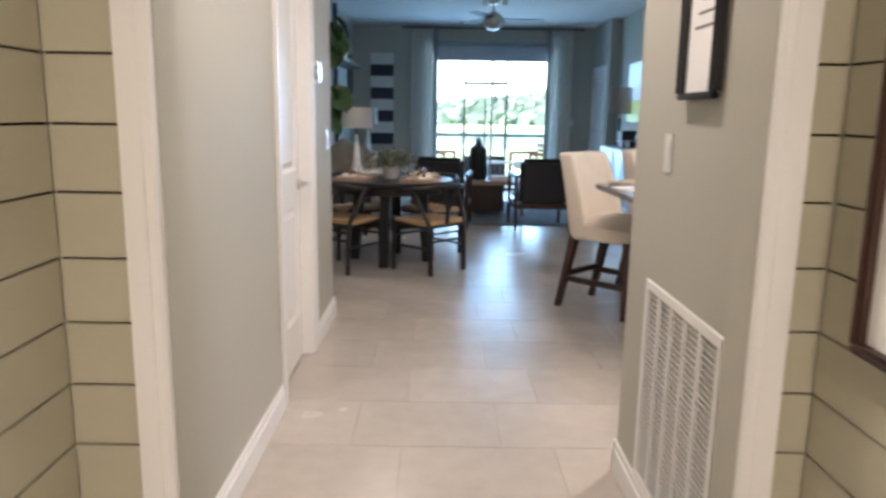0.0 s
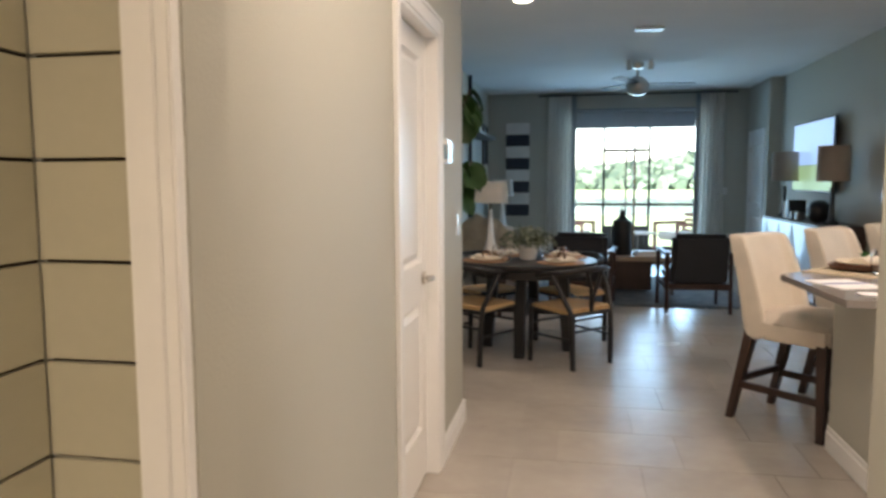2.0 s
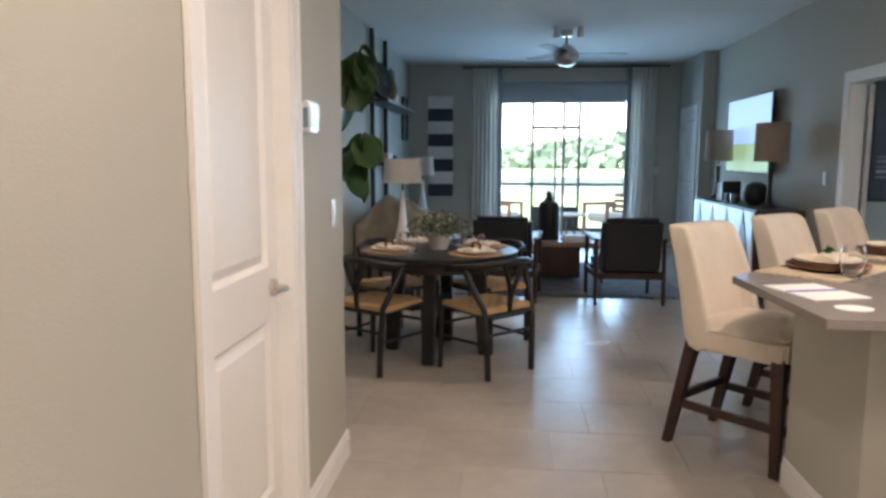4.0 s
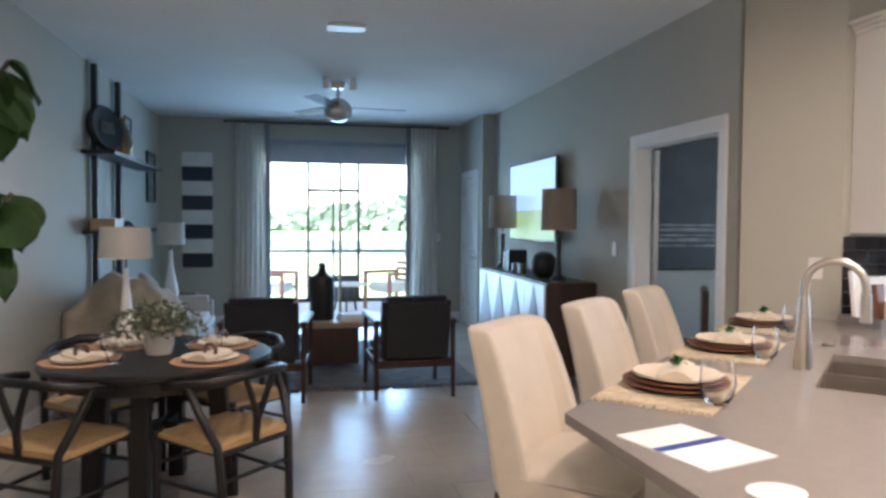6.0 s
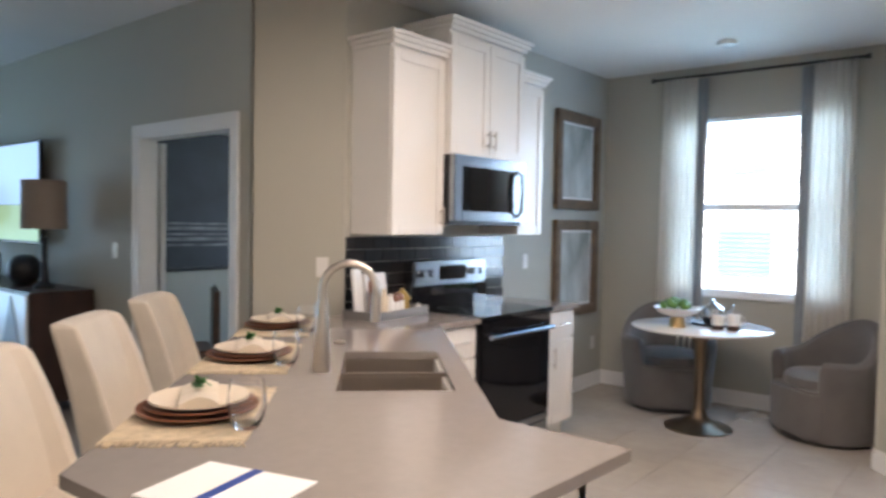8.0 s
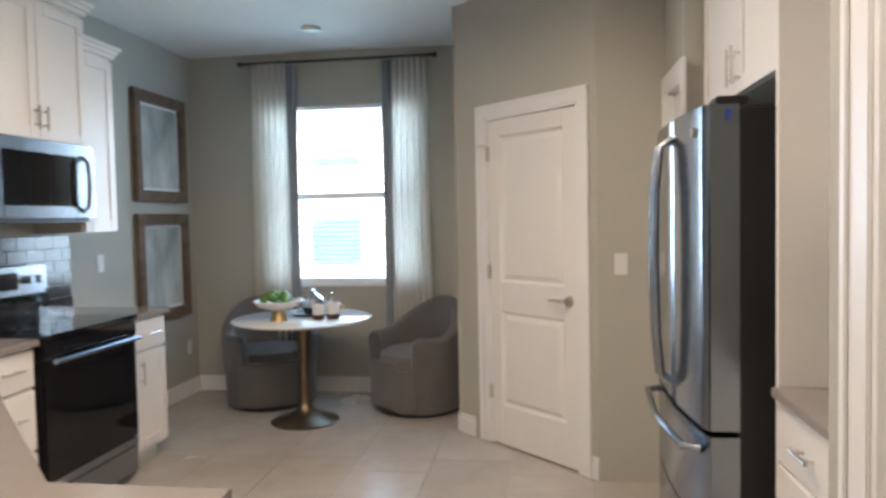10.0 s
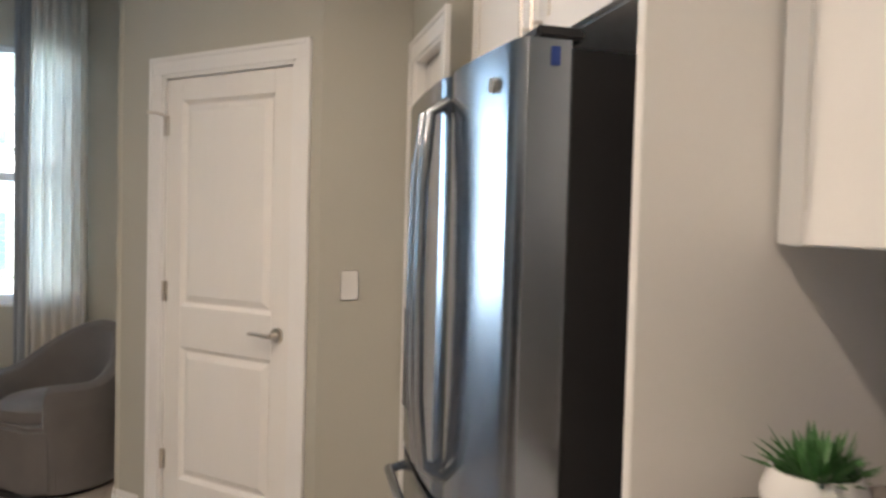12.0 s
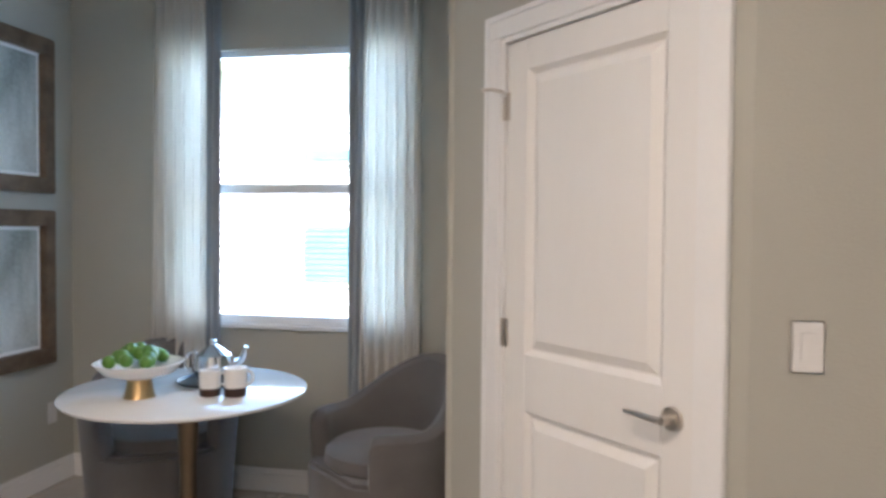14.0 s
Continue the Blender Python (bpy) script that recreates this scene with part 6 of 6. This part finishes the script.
# wall shelving on black poles
sh_ = base("wall_shelf", None, "black metal pole shelf unit on the wall", "shelf")
made("pole", lambda bm: [bx(bm, -0.80, -0.75, y - 0.03, y + 0.03, 0.0, 2.78) for y in (10.9, 11.75)], M["black"], sh_)
made("shelf", lambda bm: [bx(bm, -0.815, -0.55, 10.62, 12.85, z, z + 0.035, 0.004) for z in (1.30, 1.98)], M["black"], sh_)
od = base("round_ornament", pose(-0.70, 10.95, 2.232, 0, 80, -25), "black round ornament with a ribbed silver middle on the shelf", "ornament")
made("disc", lambda bm: lathe(bm, [(0, -0.03), (0.2, -0.03), (0.21, 0), (0.19, 0.03), (0.15, 0.02), (0, 0.015)], 28), M["black"], od, smooth=True)
made("rib", lambda bm: [bx(bm, -0.06, 0.06, y - 0.008, y + 0.008, 0.018, 0.028, 0.002) for y in (-0.07, -0.042, -0.014, 0.014, 0.042, 0.07)], M["artgrey"], od)
tagged(made("vase", lambda bm: lathe(bm, [(0, 0), (0.07, 0), (0.10, 0.12), (0.07, 0.26), (0.03, 0.33), (0.035, 0.38), (0, 0.38)], 20), M["bronze"], m=Matrix.Translation((-0.68, 11.5, 2.0155)), smooth=True), "dark ceramic vase on the shelf", "vase")
picture("small_picture", pose(-0.74, 11.95, 2.25, 0, 0, -90), 0.32, 0.45, "artgrey", 0.03, 0.02, "small framed picture standing on the shelf", "black")
tagged(made("wood_box", lambda bm: bx(bm, -0.1, 0.1, -0.16, 0.16, 0, 0.10, 0.006), M["paleoak"], m=Matrix.Translation((-0.67, 10.85, 1.3355))), "pale wooden box on the shelf", "box")
tagged(made("shelf_plant", lambda bm: cloud(bm, 160, 0.12, 0.03, 12), M["artdark"], m=Matrix.Translation((-0.68, 11.4, 1.335))), "dark dried foliage on the shelf", "plant")
picture("wall_picture", on_wall(-0.82, 13.55, 1.95, -90), 0.5, 0.62, "artgrey", 0.03, 0.03, "grey framed picture on the wall", "black")

wc = base("wall_canvas", on_wall(-0.82, 8.05, 1.23, -90), "large pale canvas with a thin dark edge on the wall", "picture")
made("edge", lambda bm: bx(bm, -0.60, 0.60, 0.001, 0.028, -0.57, 0.57, 0.003), M["black"], wc)
made("canvas", lambda bm: bx(bm, -0.592, 0.592, 0.028, 0.045, -0.562, 0.562, 0.004), M["artpale"], wc)

wh = base("wall_hanging", pose(-0.33, 14.15, 0.79, 0, 0, 180), "long woven hanging with charcoal and ivory bands", "wall hanging")
for i in range(8):
    made("band", lambda bm: bx(bm, -0.195, 0.195, 0.001, 0.03 + 0.006 * (i % 2), 1.54 * i / 8 + 0.002, 1.54 * (i + 1) / 8 - 0.002, 0.01), M["woven_dark" if i % 2 == 0 else "woven_light"], wh)

# television, sideboard, lamps
tv = base("television", on_wall(3.40, 11.25, 1.65, 90), "wide flat television on the wall showing a landscape", "television")
TVT = pose(0, 0.05, 0, 0, 0, 0)
made("case", lambda bm: bx(bm, -0.72, 0.72, -0.03, 0.0, -0.415, 0.415, 0.006), M["black"], tv, m=TVT)
made("screen", lambda bm: bx(bm, -0.705, 0.705, 0.0005, 0.003, -0.10, 0.40), M["screen"], tv, m=TVT)
made("screen", lambda bm: bx(bm, -0.705, 0.705, 0.0005, 0.003, -0.40, -0.103), M["screen2"], tv, m=TVT)
made("bracket", lambda bm: bx(bm, -0.15, 0.15, -0.05, 0.03, -0.15, 0.15), M["black"], tv)
sb = base("sideboard", None, "dark wood sideboard with white diamond-patterned doors", "sideboard")
boxes("body", M["darkwood"], [(2.99, 3.43, 9.75, 11.9, 0.12, 0.92)], sb, bev=0.006)
made("leg", lambda bm: [bx(bm, x - 0.025, x + 0.025, y - 0.025, y + 0.025, 0, 0.12) for x in (3.04, 3.38) for y in (9.82, 11.83)], M["darkwood"], sb)
for i in range(4):
    y0 = 9.78 + 0.522 * i
    dd = made("door", lambda bm: bx(bm, 2.972, 2.988, y0, y0 + 0.515, 0.15, 0.90, 0.003), M["white"], sb)
    def dia(bm):
        for cy in (y0 + 0.2575,):
            vs = [(cy, 0.88), (cy - 0.235, 0.36), (cy - 0.235, 0.24), (cy, 0.16), (cy + 0.235, 0.24), (cy + 0.235, 0.36)]
            a = [bm.verts.new((2.9715, y, z)) for y, z in vs]
            b = [bm.verts.new((2.966, y, z)) for y, z in vs]
            bm.faces.new(b)
            for k in range(len(vs)):
                bm.faces.new((a[k], a[(k + 1) % len(vs)], b[(k + 1) % len(vs)], b[k]))
    made("inlay", dia, M["inlay"], dd)
CAN = [(0, 0), (0.07, 0), (0.07, 0.02), (0.03, 0.05), (0.02, 0.2), (0.025, 0.38), (0, 0.38)]
for y in (10.05, 11.75):
    table_lamp("sideboard_lamp", Matrix.Translation((3.2, y, 0.9205)), 0.80, 0.15, 0.155, 0.36, "shade2", "black", "black candlestick lamp with tan drum shade", CAN)
tagged(made("speaker_box", lambda bm: bx(bm, 3.1, 3.3, 11.2, 11.32, 0.9205, 1.14, 0.005), M["black"]), "small black box on the sideboard", "box")
tagged(made("white_book", lambda bm: bx(bm, 3.1, 3.28, 11.36, 11.40, 0.9205, 1.12, 0.003), M["paper"]), "white book upright on the sideboard", "book")
for y in (10.95, 10.75):
    tagged(made("candle_cup", lambda bm: lathe(bm, [(0, 0), (0.04, 0), (0.045, 0.1), (0.038, 0.1), (0, 0.02)], 18), M["steel"], m=Matrix.Translation((3.1, y, 0.9205)), smooth=True), "small metallic candle cup", "candle", "cups on the sideboard")
tagged(made("decor_ball", lambda bm: lathe(bm, [(0, 0)] + [(0.125 * math.cos(radians(a)), 0.117 + 0.125 * math.sin(radians(a))) for a in range(-70, 90, 10)] + [(0, 0.242)], 24), M["black"], m=Matrix.Translation((3.2, 10.42, 0.9205)), smooth=True), "dark round ornament ball on the sideboard", "ornament")

# ceiling fan, recessed lights, detectors
fan = base("ceiling_fan", Matrix.Translation((1.36, 11.35, 0)), "brushed nickel ceiling fan with three grey blades", "fan")
made("mount", lambda bm: [lathe(bm, [(0, 2.798), (0.075, 2.798), (0.06, 2.74), (0.02, 2.73), (0, 2.73)], 24), tube(bm, [(0, 0, 2.74), (0, 0, 2.62)], 0.018, 10)], M["nickel"], fan, smooth=True)
made("motor", lambda bm: lathe(bm, [(0, 2.65), (0.06, 2.64), (0.125, 2.58), (0.14, 2.52), (0.12, 2.46), (0.06, 2.42), (0, 2.41)], 28), M["nickel"], fan, smooth=True)
for k in range(3):
    made("blade", lambda bm: bx(bm, 0.13, 0.68, -0.065, 0.065, -0.004, 0.004, 0.003), M["artgrey"], fan, m=Matrix.Translation((0, 0, 2.56)) @ pose(0, 0, 0, 0, 0, 5 + 120 * k) @ pose(0, 0, 0, 10))
# Fixtures for every ceiling lamp, the added unseen ones included.
for cx, cy, _ in CANS:
    rc = base("recessed_light", Matrix.Translation((cx, cy, H)), "white round recessed ceiling light, lit; some seen, some added", "light", group="recessed lights")
    made("trim", lambda bm: lathe(bm, [(0.10, -0.001), (0.105, -0.006), (0.075, -0.009), (0.072, -0.001)], 28), M["trim"], rc, smooth=True)
    made("lens", lambda bm: lathe(bm, [(0, -0.002), (0.071, -0.002), (0.071, -0.004), (0, -0.004)], 28), M["lampglow"], rc)
for x, y in ((6.30, 6.15),):
    tagged(made("smoke_detector", lambda bm: lathe(bm, [(0, 0), (0.07, 0), (0.068, -0.025), (0.05, -0.035), (0, -0.036)], 24), M["white"], m=Matrix.Translation((x, y, H - 0.001)), smooth=True), "white round smoke detector on the ceiling", "detector")
tagged(boxes("ceiling_register", M["trim"], [(1.16, 1.42, 9.18, 9.34, H - 0.02, H - 0.001)], bev=0.003), "white rectangular ceiling air register", "vent")
for dx in (-0.13, 0.13):
    tagged(made("track_spot", lambda bm: tube(bm, [(0, 0, 0), (0, 0.02, -0.10)], 0.028, 12, 0.034), M["white"], m=Matrix.Translation((1.36 + dx, 11.1, H - 0.001)), smooth=True), "small white ceiling spot", "light", group="ceiling spots")


# ---- pieces: shiplap boards, backsplash tiles, floor tiles ----
def boards(parent_name, x0, x1, y0, y1):
    par = bpy.data.objects[parent_name]
    me = None
    z = 1.159 - 0.1305 * 8
    for i in range(24):
        a, b = z + 0.1305 * i + 0.0025, z + 0.1305 * (i + 1) - 0.0025
        if b > H:
            break
        if me is None:
            o = made("board", lambda bm: bx(bm, x0, x1, y0, y1, 0, 0.1255, 0.0012), M["shiplap"], par, m=Matrix.Translation((0, 0, a)))
            me = o.data
        else:
            o = new("board", me)
            o.parent, o.matrix_basis = par, Matrix.Translation((0, 0, a))


structure("wall_gap_backing", M["gap"], [(-0.0675, -0.064, -0.89, 2.998, 0, H), (1.469, 1.4725, -0.89, 2.998, 0, H), (-0.052, 0.079, 3.002, 3.0095, 0, H), (1.395, 1.457, 3.002, 3.0095, 0, H)], "dark backing in the shiplap grooves")
boards("wall_foyer_west", -0.0639, -0.053, -0.89, 2.989)
boards("wall_foyer_east", 1.458, 1.4689, -0.89, 2.989)
boards("wall_cased_opening", -0.0525, 0.0795, 2.990, 3.0018)
boards("wall_cased_opening", 1.3945, 1.4575, 2.990, 3.0018)


def splash(parent_name, x0, x1, z0, z1, y, face):
    par = bpy.data.objects[parent_name]
    tw, th_ = 0.15, 0.075
    full = None
    r = 0
    z = z0
    while z + 0.02 < z1:
        hgt = min(th_, z1 - z) - 0.003
        x = x0 - (tw / 2 if r % 2 else 0)
        while x < x1 - 0.01:
            a, b = max(x, x0), min(x + tw, x1) - 0.003
            if b - a > 0.012:
                whole = b - a > tw - 0.004 and hgt > th_ - 0.004
                m_ = Matrix.Translation((a, y, z))
                if whole and full is not None:
                    o = new("tile", full)
                    o.parent, o.matrix_basis = par, m_
                else:
                    o = made("tile", lambda bm: bx(bm, 0, b - a, min(0, face * 0.008), max(0, face * 0.008), 0, hgt, 0.0012), M["splash"], par, m=m_)
                    if whole:
                        full = o.data
            x += tw
        z += th_
        r += 1


splash("wall_kitchen_north", 3.81, 5.40, 0.918, 1.384, 7.449, -1)
splash("wall_kitchen_south", 2.53, 3.51, 0.918, 1.384, 3.251, 1)

TX, TY = 0.61, 0.452
floor_ob = bpy.data.objects["floor"]
tile_me = None
far = bmesh.new()
for r in range(34):
    y = -1.135 + r * TY
    for c in range(-4, 11):
        x = 0.955 + (r % 2) * 0.21 + c * TX
        if x + TX < -0.98 or x > 7.1:
            continue
        near = -0.9 < x < 4.9 and 1.0 < y < 10.4
        if near:
            if tile_me is None:
                o = made("tile", lambda bm: bx(bm, 0, TX - 0.0028, 0, TY - 0.0028, -0.006, 0.0, 0.001), M["tile"], floor_ob, m=Matrix.Translation((x, y, 0)))
                tile_me = o.data
            else:
                o = new("tile", tile_me)
                o.parent, o.matrix_basis = floor_ob, Matrix.Translation((x, y, 0))
        else:
            bx(far, x, x + TX - 0.0028, y, y + TY - 0.0028, -0.006, 0.0)
me = bpy.data.meshes.new("far_tiles")
far.to_mesh(me)
far.free()
me.materials.append(M["tile"])
ft = new("far_tiles", me)
ft.parent = floor_ob
tagged(ft, kind="stuff")
